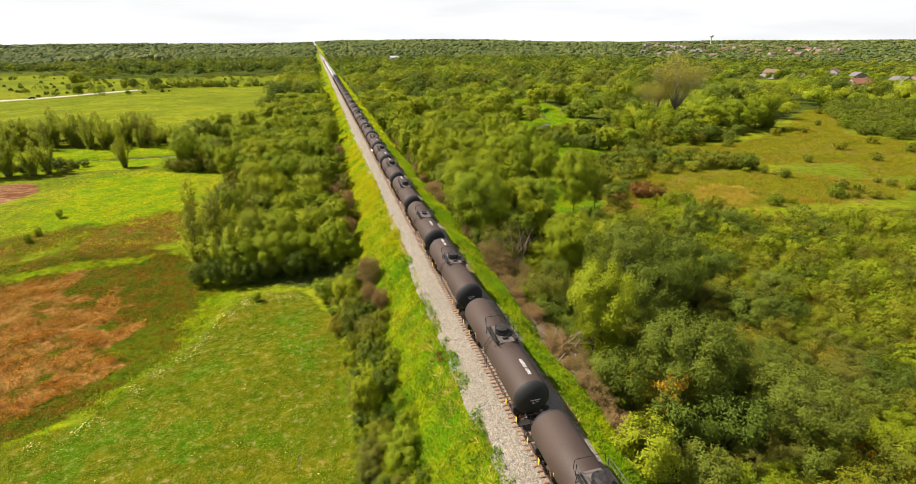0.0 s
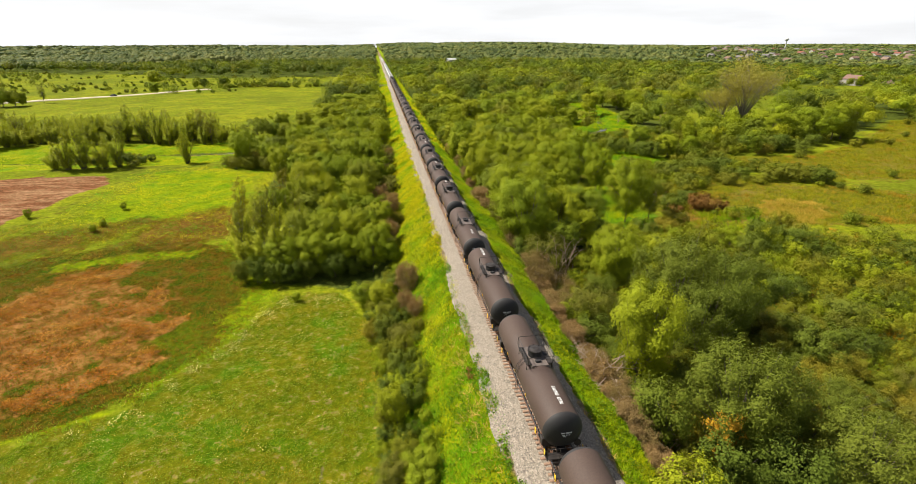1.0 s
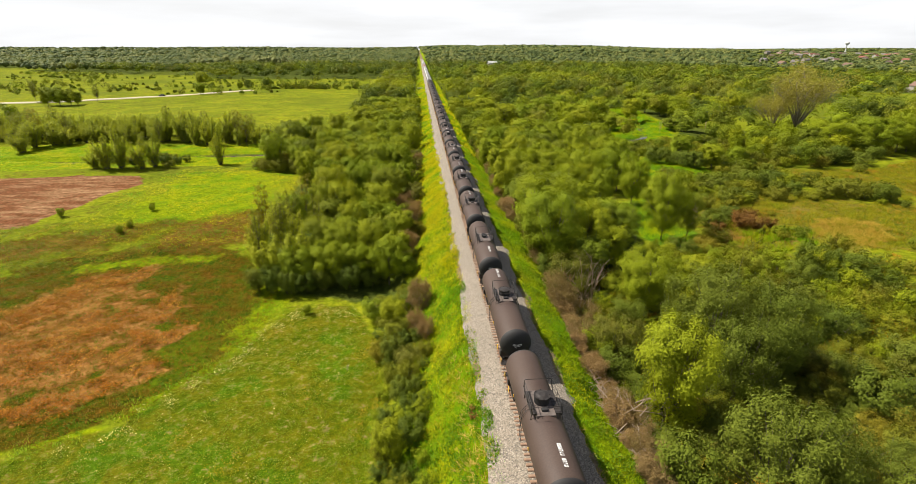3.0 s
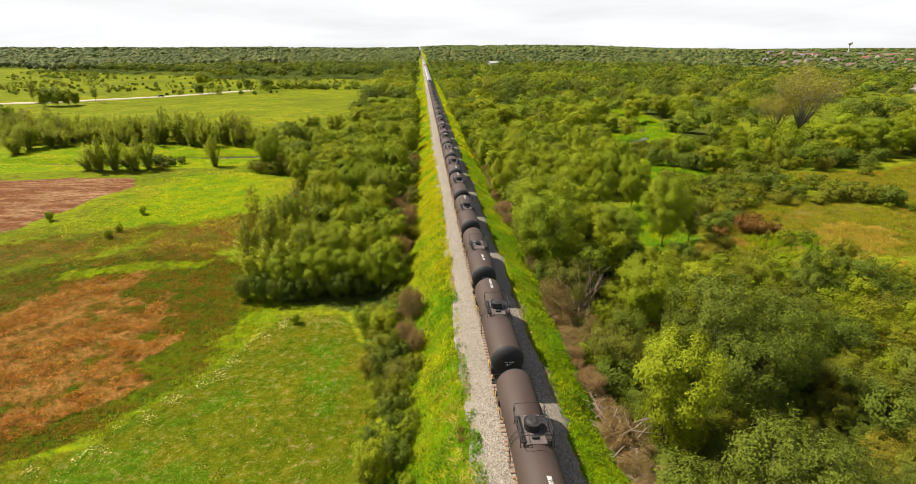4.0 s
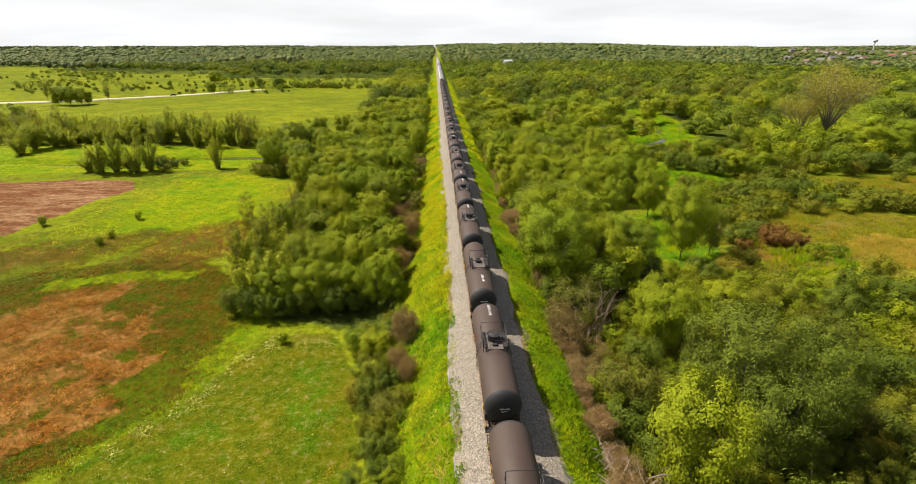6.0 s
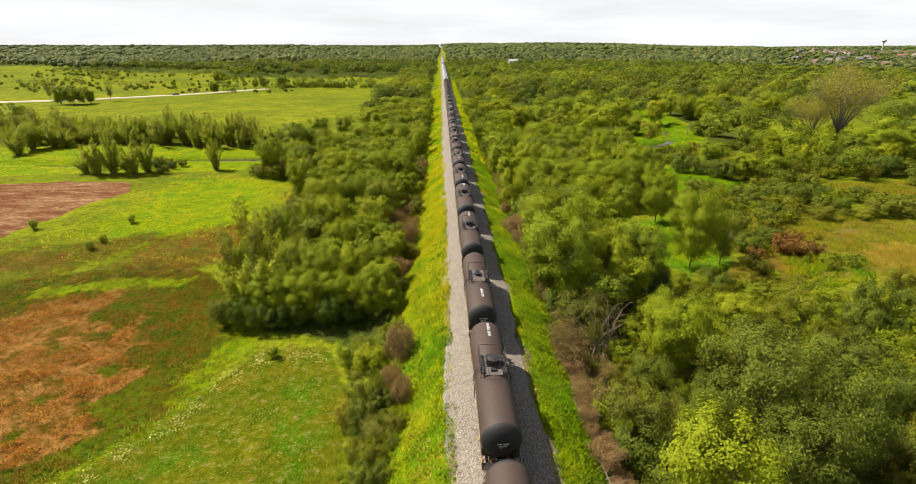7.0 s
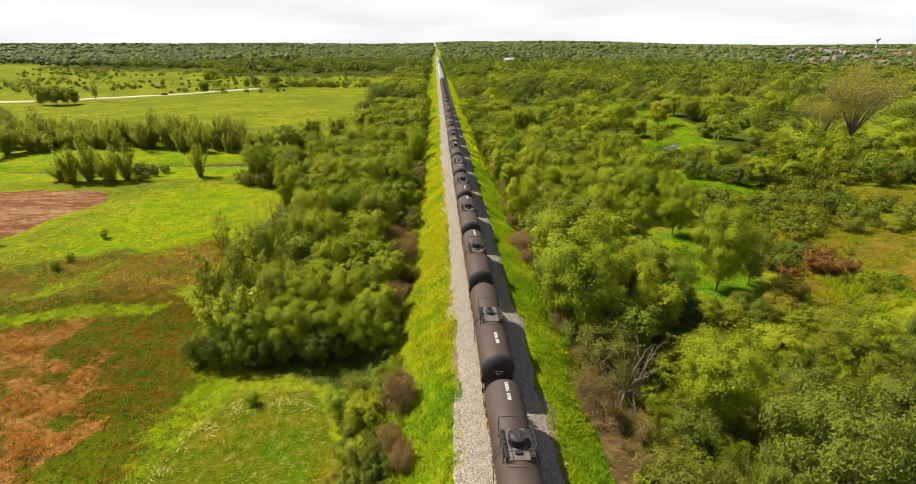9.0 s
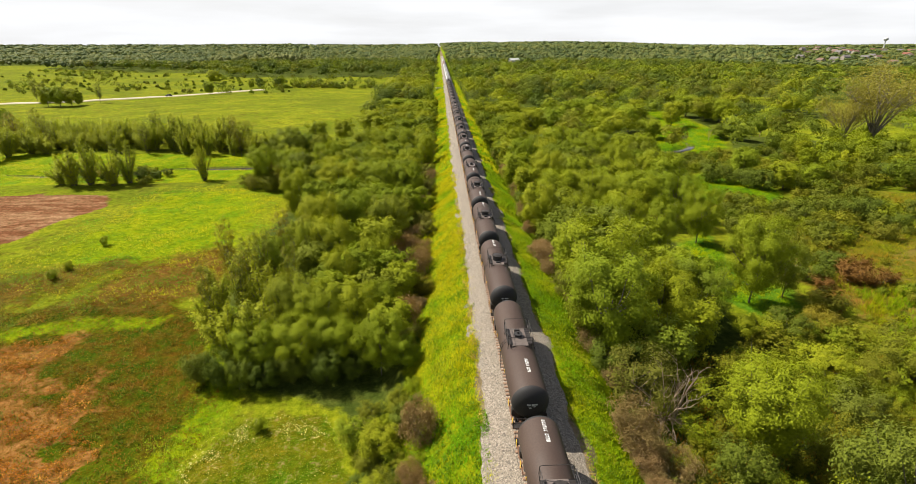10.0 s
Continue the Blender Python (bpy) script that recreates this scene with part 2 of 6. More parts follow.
def water():
    m, n, l, p = shader("still_brown_water")
    pos = n.new("ShaderNodeTexCoord").outputs["Object"]
    l.new(mix_node(n, l, noise_node(n, l, 0.2, 3, pos), (0.035, 0.030, 0.018), (0.06, 0.05, 0.03)), p.inputs["Base Color"])
    p.inputs["Roughness"].default_value = 0.08
    bump_node(n, l, p, noise_node(n, l, 2.0, 3, pos), 0.15, 0.05)
    return m


M_WATER = water()


def gravel():
    m, n, l, p = shader("pale_crushed_stone")
    pos = n.new("ShaderNodeTexCoord").outputs["Object"]
    v = n.new("ShaderNodeTexVoronoi")
    v.inputs["Scale"].default_value = 13.0
    l.new(pos, v.inputs["Vector"])
    grey = n.new("ShaderNodeRGBToBW")
    l.new(v.outputs["Color"], grey.inputs["Color"])
    stone = mix_node(n, l, grey.outputs["Val"], (0.040, 0.034, 0.028), (0.430, 0.370, 0.290))
    broad = ramp_node(n, l, noise_node(n, l, 0.6, 8, pos, 0.75), 0.35, 0.7)
    pebble = n.new("ShaderNodeTexVoronoi")
    pebble.inputs["Scale"].default_value = 6.5
    l.new(pos, pebble.inputs["Vector"])
    shade = n.new("ShaderNodeRGBToBW")
    l.new(pebble.outputs["Color"], shade.inputs["Color"])
    stone = mix_node(n, l, ramp_node(n, l, shade.outputs["Val"], 0.2, 0.8, 0.55, 0.0), stone, (0.42, 0.40, 0.38), "MULTIPLY")
    stone = mix_node(n, l, math_node(n, l, "MULTIPLY", broad, 0.22), stone, (0.225, 0.165, 0.112))
    rut = n.new("ShaderNodeMapping")
    rut.inputs["Scale"].default_value = (1.6, 0.06, 1.0)
    l.new(pos, rut.inputs["Vector"])
    stone = mix_node(n, l, ramp_node(n, l, noise_node(n, l, 1.0, 3, rut.outputs["Vector"]), 0.55, 0.75, 0.0, 0.4), stone, (0.12, 0.11, 0.10))
    l.new(stone, p.inputs["Base Color"])
    p.inputs["Roughness"].default_value = 0.9
    bump_node(n, l, p, v.outputs["Distance"], 0.5, 0.04)
    return m


M_GRAVEL = gravel()


def ground_material():
    """The one sheet of ground; the masks say what grows where, their edges frayed by noise."""
    m, n, l, p = shader("ground_cover")
    pos = n.new("ShaderNodeTexCoord").outputs["Object"]
    broad = noise_node(n, l, 0.045, 6, pos)
    mid = noise_node(n, l, 0.35, 6, pos, 0.65)
    fine = noise_node(n, l, 2.6, 5, pos, 0.7)
    clump = noise_node(n, l, 0.9, 4, pos, 0.75)
    masks = {}
    for attr, names in (("zone_a", ("dirt", "dry", "mown")), ("zone_b", ("lush", "gold", "floor")), ("zone_c", ("slope", "red", "bare")), ("zone_d", ("weeds", "path", "emerald"))):
        at = n.new("ShaderNodeAttribute")
        at.attribute_name = attr
        sep = n.new("ShaderNodeSeparateColor")
        l.new(at.outputs["Color"], sep.inputs["Color"])
        for slot, key in enumerate(names):
            frayed = math_node(n, l, "ADD", sep.outputs[slot], math_node(n, l, "MULTIPLY", math_node(n, l, "SUBTRACT", mid, 0.5), 0.9))
            masks[key] = ramp_node(n, l, frayed, 0.42, 0.58)
    patch = ramp_node(n, l, mid, 0.38, 0.62)
    grass = mix_node(n, l, ramp_node(n, l, broad, 0.35, 0.65), (0.225, 0.262, 0.011), (0.345, 0.345, 0.016))
    grass = mix_node(n, l, ramp_node(n, l, mid, 0.48, 0.66, 0.0, 0.75), grass, (0.175, 0.125, 0.020))
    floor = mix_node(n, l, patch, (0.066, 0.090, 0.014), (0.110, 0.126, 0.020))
    lush = mix_node(n, l, patch, (0.165, 0.255, 0.004), (0.270, 0.318, 0.004))
    emerald = mix_node(n, l, patch, (0.070, 0.185, 0.010), (0.125, 0.225, 0.010))
    mown = mix_node(n, l, patch, (0.098, 0.140, 0.004), (0.185, 0.172, 0.008))
    mown = mix_node(n, l, ramp_node(n, l, noise_node(n, l, 0.16, 4, pos), 0.54, 0.60, 0.0, 0.75), mown, (0.085, 0.180, 0.005))
    mown = mix_node(n, l, ramp_node(n, l, math_node(n, l, "ADD", math_node(n, l, "MULTIPLY", fine, 0.35), math_node(n, l, "MULTIPLY", clump, 0.65)), 0.54, 0.62, 0.0, 0.75), mown, (0.30, 0.205, 0.085))
    dry = mix_node(n, l, patch, (0.235, 0.092, 0.016), (0.38, 0.18, 0.05))
    dry = mix_node(n, l, ramp_node(n, l, clump, 0.5, 0.7, 0.0, 0.6), dry, (0.34, 0.17, 0.06))
    gold = mix_node(n, l, patch, (0.125, 0.140, 0.010), (0.205, 0.170, 0.018))
    gold = mix_node(n, l, ramp_node(n, l, clump, 0.50, 0.62, 0.0, 0.7), gold, (0.210, 0.120, 0.022))
    gold = mix_node(n, l, ramp_node(n, l, broad, 0.54, 0.62, 0.0, 0.8), gold, (0.245, 0.175, 0.040))
    red = mix_node(n, l, patch, (0.220, 0.098, 0.022), (0.215, 0.150, 0.020))
    weeds = mix_node(n, l, ramp_node(n, l, mid, 0.40, 0.60), (0.060, 0.096, 0.003), (0.130, 0.072, 0.006))
    weeds = mix_node(n, l, ramp_node(n, l, broad, 0.54, 0.62, 0.0, 0.7), weeds, (0.105, 0.150, 0.004))
    slope = mix_node(n, l, patch, (0.130, 0.210, 0.004), (0.250, 0.255, 0.005))
    furrow = n.new("ShaderNodeMapping")
    furrow.inputs["Scale"].default_value, furrow.inputs["Rotation"].default_value = (0.10, 0.34, 1.0), (0, 0, 0.5)
    l.new(pos, furrow.inputs["Vector"])
    dirt = mix_node(n, l, ramp_node(n, l, noise_node(n, l, 1.0, 9, furrow.outputs["Vector"], 0.75), 0.46, 0.68), (0.205, 0.082, 0.038), (0.46, 0.27, 0.155))
    bare = mix_node(n, l, patch, (0.33, 0.245, 0.165), (0.22, 0.16, 0.10))
    rough = ramp_node(n, l, noise_node(n, l, 0.11, 9, pos, 0.8), 0.40, 0.62, 0.65, 0.0)
    grass = mix_node(n, l, rough, grass, (0.45, 0.56, 0.4), "MULTIPLY")
    far_patch = ramp_node(n, l, noise_node(n, l, 0.014, 7, pos, 0.7), 0.46, 0.60, 0.0, 0.6)
    col = mix_node(n, l, far_patch, grass, (0.120, 0.150, 0.012))
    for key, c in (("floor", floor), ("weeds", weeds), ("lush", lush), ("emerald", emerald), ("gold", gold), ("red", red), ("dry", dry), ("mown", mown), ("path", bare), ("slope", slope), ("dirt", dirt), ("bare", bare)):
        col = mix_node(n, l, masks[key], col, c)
    col = mix_node(n, l, ramp_node(n, l, fine, 0.25, 0.7, 0.75, 0.0), col, (0.5, 0.52, 0.4), "MULTIPLY")
    col = mix_node(n, l, ramp_node(n, l, clump, 0.36, 0.60, 0.75, 0.0), col, (0.42, 0.50, 0.35), "MULTIPLY")
    l.new(col, p.inputs["Base Color"])
    p.inputs["Roughness"].default_value = 0.95
    p.inputs["Specular IOR Level"].default_value = 0.02
    bump_node(n, l, p, fine, 0.8, 0.25)
    return m


M_GROUND = ground_material()


# ---- mesh helpers ----
def bulk(name, verts, faces, material, smooth=False, tint=None):
    """A mesh from an array of places and arrays of faces of one size each."""
    faces = [np.asarray(f, dtype=np.int32) for f in (faces if isinstance(faces, list) else [faces]) if len(f)]
    verts = np.asarray(verts, dtype=np.float32)
    me = bpy.data.meshes.new(name)
    me.vertices.add(len(verts))
    me.vertices.foreach_set("co", verts.ravel())
    loops = np.concatenate([f.ravel() for f in faces])
    sizes = np.concatenate([np.full(len(f), f.shape[1]) for f in faces])
    me.loops.add(len(loops))
    me.loops.foreach_set("vertex_index", loops)
    me.polygons.add(len(sizes))
    me.polygons.foreach_set("loop_start", np.concatenate([[0], np.cumsum(sizes)[:-1]]).astype(np.int32))
    if smooth:
        me.polygons.foreach_set("use_smooth", np.ones(len(sizes), dtype=bool))
    if tint is not None:
        me.attributes.new("tint", "FLOAT", "POINT").data.foreach_set("value", np.asarray(tint, dtype=np.float32))
    me.update(calc_edges=True)
    me.materials.append(material)
    return me


def part(name, bm, material, parent, label="", smooth=False):
    """Links a bmesh as one mesh under a thing or a part."""
    me = bpy.data.meshes.new(name)
    bm.to_mesh(me)
    bm.free()
    me.materials.append(material)
    if smooth:
        me.polygons.foreach_set("use_smooth", np.ones(len(me.polygons), dtype=bool))
    ob = new(name, me)
    ob.parent = parent
    return tagged(ob, label)


def child(name, me, parent, label=""):
    ob = new(name, me)
    ob.parent = parent
    return tagged(ob, label)


def box(bm, x0, x1, y0, y1, z0, z1, bevel=0.0):
    made = bmesh.ops.create_cube(bm, size=1.0, matrix=Matrix.Translation(((x0 + x1) / 2, (y0 + y1) / 2, (z0 + z1) / 2)) @ Matrix.Diagonal((x1 - x0, y1 - y0, z1 - z0, 1)))
    if bevel:
        edges = list({e for v in made["verts"] for e in v.link_edges})
        bmesh.ops.bevel(bm, geom=edges, offset=bevel, segments=1, affect="EDGES")
    return bm


def rod(bm, a, b, r, sides=6, r2=None):
    a, b = Vector(a), Vector(b)
    turn = (b - a).to_track_quat("Z", "Y").to_matrix().to_4x4()
    bmesh.ops.create_cone(bm, cap_ends=True, segments=sides, radius1=r, radius2=r if r2 is None else r2, depth=(b - a).length, matrix=Matrix.Translation((a + b) / 2) @ turn)
    return bm


def path_rod(bm, places, r, sides=5):
    for a, b in zip(places, places[1:]):
        rod(bm, a, b, r, sides)
    return bm


def tube(places, radii, sides=5):
    """A tapered limb along places: its corners and faces."""
    places = np.asarray(places, dtype=float)
    rings = []
    for i, q in enumerate(places):
        d = places[min(i + 1, len(places) - 1)] - places[max(i - 1, 0)]
        d /= np.linalg.norm(d) + 1e-9
        u = np.cross(d, (0.31, 0.87, 0.38))
        u /= np.linalg.norm(u) + 1e-9
        w = np.cross(d, u)
        a = np.linspace(0, 2 * np.pi, sides, endpoint=False)[:, None]
        rings.append(q + radii[i] * (np.cos(a) * u + np.sin(a) * w))
    v = np.concatenate(rings)
    f = []
    for i in range(len(places) - 1):
        for k in range(sides):
            f.append((i * sides + k, i * sides + (k + 1) % sides, (i + 1) * sides + (k + 1) % sides, (i + 1) * sides + k))
    return v, np.array(f)


def join(pieces):
    vs, fs, at = [], [], 0
    for v, f in pieces:
        vs.append(v)
        fs.append(f + at)
        at += len(v)
    return np.concatenate(vs), np.concatenate(fs)


def leaf_sprays(rng, centres, normals, length, width):
    """Pointed leaf sprays that face about along the normals."""
    k = len(centres)
    nrm = normals / (np.linalg.norm(normals, axis=1, keepdims=True) + 1e-9)
    u = np.cross(nrm, rng.normal(size=(k, 3)))
    u /= np.linalg.norm(u, axis=1, keepdims=True) + 1e-9
    w = np.cross(nrm, u)
    s = rng.uniform(0.65, 1.35, (k, 1))
    u, w = u * s * length / 2, w * s * width / 2
    bend = nrm * s * length * 0.12
    v = np.stack([centres - u - bend, centres + u - bend, centres + w * 2 * rng.uniform(0.7, 1.2, (k, 1)) + u * rng.uniform(-0.5, 0.5, (k, 1))], axis=1).reshape(-1, 3)
    return v, np.arange(3 * k).reshape(-1, 3)


# ---- the lie of the land ----
def smooth01(a, b, v):
    t = np.clip((v - a) / (b - a), 0, 1)
    return t * t * (3 - 2 * t)


WAVES = np.random.default_rng(5).uniform(-1, 1, (60, 3))


def wave(x, y, size, seed):
    """Soft uneven waves between about -1 and 1."""
    out = 0
    for k in range(7):
        a, b, c = WAVES[(seed * 7 + k) % 60]
        ang = math.pi * a
        out = out + np.sin((x * math.cos(ang) + y * math.sin(ang)) * (1.0 + 0.7 * b) * 6.283 / size + 9 * c)
    return out / 3.2


def inside(points, x, y):
    """Signed distance to a closed outline, positive inside."""
    p = np.asarray(points, dtype=float)
    x, y = np.asarray(x, dtype=float), np.asarray(y, dtype=float)
    best = np.full(x.shape, 1e9)
    odd = np.zeros(x.shape, dtype=bool)
    for (ax, ay), (bx, by) in zip(p, np.roll(p, -1, axis=0)):
        t = np.clip(((x - ax) * (bx - ax) + (y - ay) * (by - ay)) / ((bx - ax) ** 2 + (by - ay) ** 2), 0, 1)
        best = np.minimum(best, np.hypot(x - ax - t * (bx - ax), y - ay - t * (by - ay)))
        if ay != by:
            odd ^= ((ay > y) != (by > y)) & (x < (bx - ax) * (y - ay) / (by - ay) + ax)
    return np.where(odd, best, -best)


def from_line(points, x, y):
    """Distance from an open line."""
    x, y = np.asarray(x, dtype=float), np.asarray(y, dtype=float)
    best = np.full(x.shape, 1e9)
    for (ax, ay), (bx, by) in zip(points, points[1:]):
        t = np.clip(((x - ax) * (bx - ax) + (y - ay) * (by - ay)) / ((bx - ax) ** 2 + (by - ay) ** 2), 0, 1)
        best = np.minimum(best, np.hypot(x - ax - t * (bx - ax), y - ay - t * (by - ay)))
    return best


DIRT = [(-170, 113), (-96, 121), (-92, 134), (-89, 146), (-87, 157), (-91, 165), (-110, 166), (-170, 160)]
DRY = [(-76, 74), (-70, 90), (-67, 99), (-58, 101), (-50, 92), (-44, 82), (-40, 73), (-42, 68), (-47, 62), (-56, 58), (-72, 58)]
DRY_SPUR = [(-60, 104), (-50, 108), (-44, 120), (-49, 124), (-58, 113)]
WEEDS_WEST = [(-90, 52), (-90, 84), (-78, 106), (-56, 112), (-40, 104), (-32, 86), (-34, 71), (-39, 62), (-47, 55)]
MOWN = [(-62, 48), (-48, 54.5), (-42, 57), (-39, 62.5), (-34.2, 69), (-31.5, 77), (-29, 83), (-20, 83.5), (-15.5, 74), (-13.4, 58), (-13.4, 20), (-62, 20)]
LUSH_WEST = [(-86, 120), (-62, 106), (-46, 112), (-40, 126), (-44, 165), (-62, 178), (-84, 172)]
LUSH_STREAM = [(-170, 172), (-66, 180), (-58, 200), (-66, 220), (-170, 216)]
LUSH_POND = [(121, 345), (124, 318), (116, 286), (116, 258), (99, 221), (86, 214), (72, 220), (58, 208), (60, 230), (77, 245), (91, 262), (103, 282), (110, 328)]
LUSH_GLADE = [(57, 154), (61, 172), (72, 186), (84, 171), (79, 153), (67, 157)]
LUSH_NOOK = [(36, 106), (40, 128), (48, 134), (44, 115), (49, 111), (46, 100), (38, 100)]
GOLD_NEAR = [(66, 140), (72, 134), (90, 138), (94, 130), (112, 124), (140, 100), (120, 92), (86, 96), (72, 95), (70, 101), (58, 96), (53, 97), (58, 112), (51, 112)]
GOLD_FAR = [(139, 162), (173, 179), (201, 197), (245, 231), (258, 226), (230, 200), (194, 166), (201, 144), (190, 112), (149, 108), (137, 111), (146, 126), (115, 129), (100, 148), (104, 162)]
RED_PATCH = [(50, 104), (58, 103), (68, 107), (66, 115), (56, 114)]
YELLOW_EDGE = [(-37.5, 72), (-34, 71), (-29.5, 84), (-33, 98), (-39, 108), (-47, 111), (-40, 98), (-36, 86)]
EDGE_STRIP = [(-54, 52.6), (-48, 54), (-42, 56.6), (-38.6, 62), (-34, 68.5), (-31, 77), (-33.6, 77), (-36.2, 69.5), (-40.8, 63.5), (-43.8, 58.8), (-49, 56.2), (-54, 54.6)]
STRAW_EAST = [(73, 105), (80, 114), (87, 115), (92, 107), (86, 99), (76, 97)]
BROWN_WEST = [[(-100, 100), (-84, 104), (-70, 112), (-60, 124), (-66, 128), (-80, 118), (-100, 112)], [(-66, 107), (-52, 106), (-42, 113), (-41, 126), (-52, 132), (-64, 122)]]
STREAM = [(-175, 193), (-143, 192), (-118, 189), (-97, 193), (-90, 199), (-67, 199), (-46, 204), (-20, 208)]
STREAM_EAST = [(16, 208), (48, 212), (70, 220), (79, 219), (90, 228), (98, 250), (110, 290)]
ROAD = [(-620, 330), (-420, 362), (-290, 385), (-246, 397), (-215, 418), (-186, 448), (-152, 476)]


def height(x, y):
    """The ground's height."""
    x, y = np.asarray(x, dtype=float), np.asarray(y, dtype=float)
    west = -8.9 + 1.8 * smooth01(95, 150, y) - 0.3 * smooth01(170, 200, y) + 0.5 * smooth01(-60, -110, x)
    east = -7.4 + 0 * x
    base = np.where(x < 0, west, east) + 0.22 * wave(x, y, 23, 1) + 0.5 * wave(x, y, 130, 2) * smooth01(120, 300, y)
    far = np.hypot(x, y)
    base = base + 20 * smooth01(900, 1900, y) * smooth01(-250, 250, x) * (1 - smooth01(900, 1500, x)) + 22 * smooth01(1800, 4300, far) * (0.75 + 0.25 * wave(x, y, 1700, 3))
    foot = np.where(x < 0, 12.0, 11.0) + 1.2 * wave(x, y, 31, 4)
    crest = np.where(x < 0, 3.4, 4.2) + 0.4 * wave(x, y, 13, 5)
    bank = smooth01(crest, crest + foot * 0.92, np.abs(x))
    bank = 0.45 * bank + 0.55 * np.clip((np.abs(x) - crest) / (foot * 0.85), 0, 1)
    base = base + 9 * smooth01(650, 1350, y) * smooth01(0.50, 0.72, x / np.maximum(y, 1))
    out = (-0.72 + 0.05 * wave(x, y, 6, 6)) * (1 - bank) + base * bank
    wet = np.minimum(from_line(STREAM, x, y), from_line(STREAM_EAST, x, y))
    return out - 1.3 * (1 - smooth01(1.6, 4.6, wet)) * smooth01(12, 18, np.abs(x))


def steps(*spans):
    out = []
    for a, b, k in spans:
        out.append(np.linspace(a, b, k, endpoint=False))
    return np.concatenate(out + [[spans[-1][1]]])


gx = steps((-4600, -700, 20), (-700, -180, 34), (-180, -60, 64), (-60, -20, 44), (-20, -2, 24), (-2, 2, 2), (2, 20, 24), (20, 140, 64), (140, 700, 36), (700, 4600, 22))
gy = steps((-400, 10, 10), (10, 130, 130), (130, 300, 84), (300, 900, 56), (900, 4700, 36))
GX, GY = np.meshgrid(gx, gy)
gz = height(GX, GY)
gi = np.arange(GX.size).reshape(GX.shape)
gfaces = np.stack([gi[:-1, :-1], gi[:-1, 1:], gi[1:, 1:], gi[1:, :-1]], axis=-1).reshape(-1, 4)
ground_mesh = bulk("ground", np.stack([GX, GY, gz], axis=-1).reshape(-1, 3), gfaces, M_GROUND, True)


def trees_at(x, y):
    """How thickly woods stand, 0 to 1, at a place far from the track's start."""
    x, y = np.asarray(x, dtype=float), np.asarray(y, dtype=float)
    west_edge = -44 + 9 * wave(x * 0, y, 70, 7) - 90 * smooth01(560, 900, y)
    belt = (x < -10) & (x > west_edge)
    open_field = (x <= west_edge) & (y < 690 - 0.32 * (x + 100) + 90 * wave(x, y, 260, 8))
    far_west = (x <= west_edge) & ~open_field
    treeline = (x < -78) & (np.abs(y - 250 - 14 * wave(x, y, 90, 9) + 0.16 * (x + 130)) < 15)
    t = np.where(belt, 0.95, 0.0) + np.where(far_west, 0.8 + 0.3 * wave(x, y, 240, 10), 0.0)
    t = np.where(open_field & treeline & (x < -195), 0.75, t)
    east = (x > 10)
    e = 0.88 + 0.45 * wave(x, y, 60, 11)
    for outline in (LUSH_POND, LUSH_GLADE, LUSH_NOOK, GOLD_NEAR, GOLD_FAR):
        e = np.where(inside(outline, x, y) > -3, 0.0, e)
    town = (x > 330) & (x < 2000) & (y > 260) & (y < 1800) & (x > 0.62 * y)
    e = np.where(town, 0.60 + 0.3 * wave(x, y, 120, 12), e)
    e = np.where((x > 0.5 * y) & (y > 230) & (y < 420) & (wave(x, y, 150, 13) > 0.45), 0.05, e)
    return np.clip(np.where(east, e, t), 0, 1)


def soft(d, w):
    return np.clip(0.5 + d / (2 * w), 0, 1)


def zone(name, *masks):
    rgba = np.stack([np.broadcast_to(k, GX.shape) for k in masks] + [np.ones(GX.shape)], axis=-1)
    ground_mesh.attributes.new(name, "FLOAT_COLOR", "POINT").data.foreach_set("color", rgba.astype(np.float32).ravel())


def green_spots(x, y):
    """Where green weeds break up the dry patch, 0 to 1."""
    return smooth01(0.0, 0.4, wave(x, y, 15, 31) + 0.6 * wave(x, y, 6.5, 32))


side = np.abs(GX)
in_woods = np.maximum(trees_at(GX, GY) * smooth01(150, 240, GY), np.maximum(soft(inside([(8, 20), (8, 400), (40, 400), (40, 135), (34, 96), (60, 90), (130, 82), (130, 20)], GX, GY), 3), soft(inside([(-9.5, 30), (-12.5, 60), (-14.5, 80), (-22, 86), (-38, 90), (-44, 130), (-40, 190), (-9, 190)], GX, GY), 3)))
zone("zone_a", soft(inside(DIRT, GX, GY), 2.5), np.maximum(soft(inside(DRY, GX, GY), 6) - 0.42 * green_spots(GX, GY), 0.40 * soft(inside(DRY_SPUR, GX, GY), 8)), soft(inside(MOWN, GX, GY), 2.0))
lush = np.max([soft(inside(o, GX, GY), 5) for o in (LUSH_STREAM,)] + [0.7 * soft(inside(YELLOW_EDGE, GX, GY), 3), 0.55 * soft(inside(EDGE_STRIP, GX, GY), 1.2), 0.8 * soft(9 - from_line(STREAM_EAST, GX, GY), 4) * (GX > 40), 0.68 * soft(inside([(-74, 97), (-58, 101), (-47, 100), (-46, 106), (-60, 107), (-74, 103)], GX, GY), 3), 0.62 * soft(inside(LUSH_WEST, GX, GY), 12)], axis=0)
gold = np.maximum(soft(inside(GOLD_NEAR, GX, GY), 8), soft(inside(GOLD_FAR, GX, GY), 12))
on_bank = soft(11.5 - side, 1.5) * smooth01(3.4, 4.2, side)
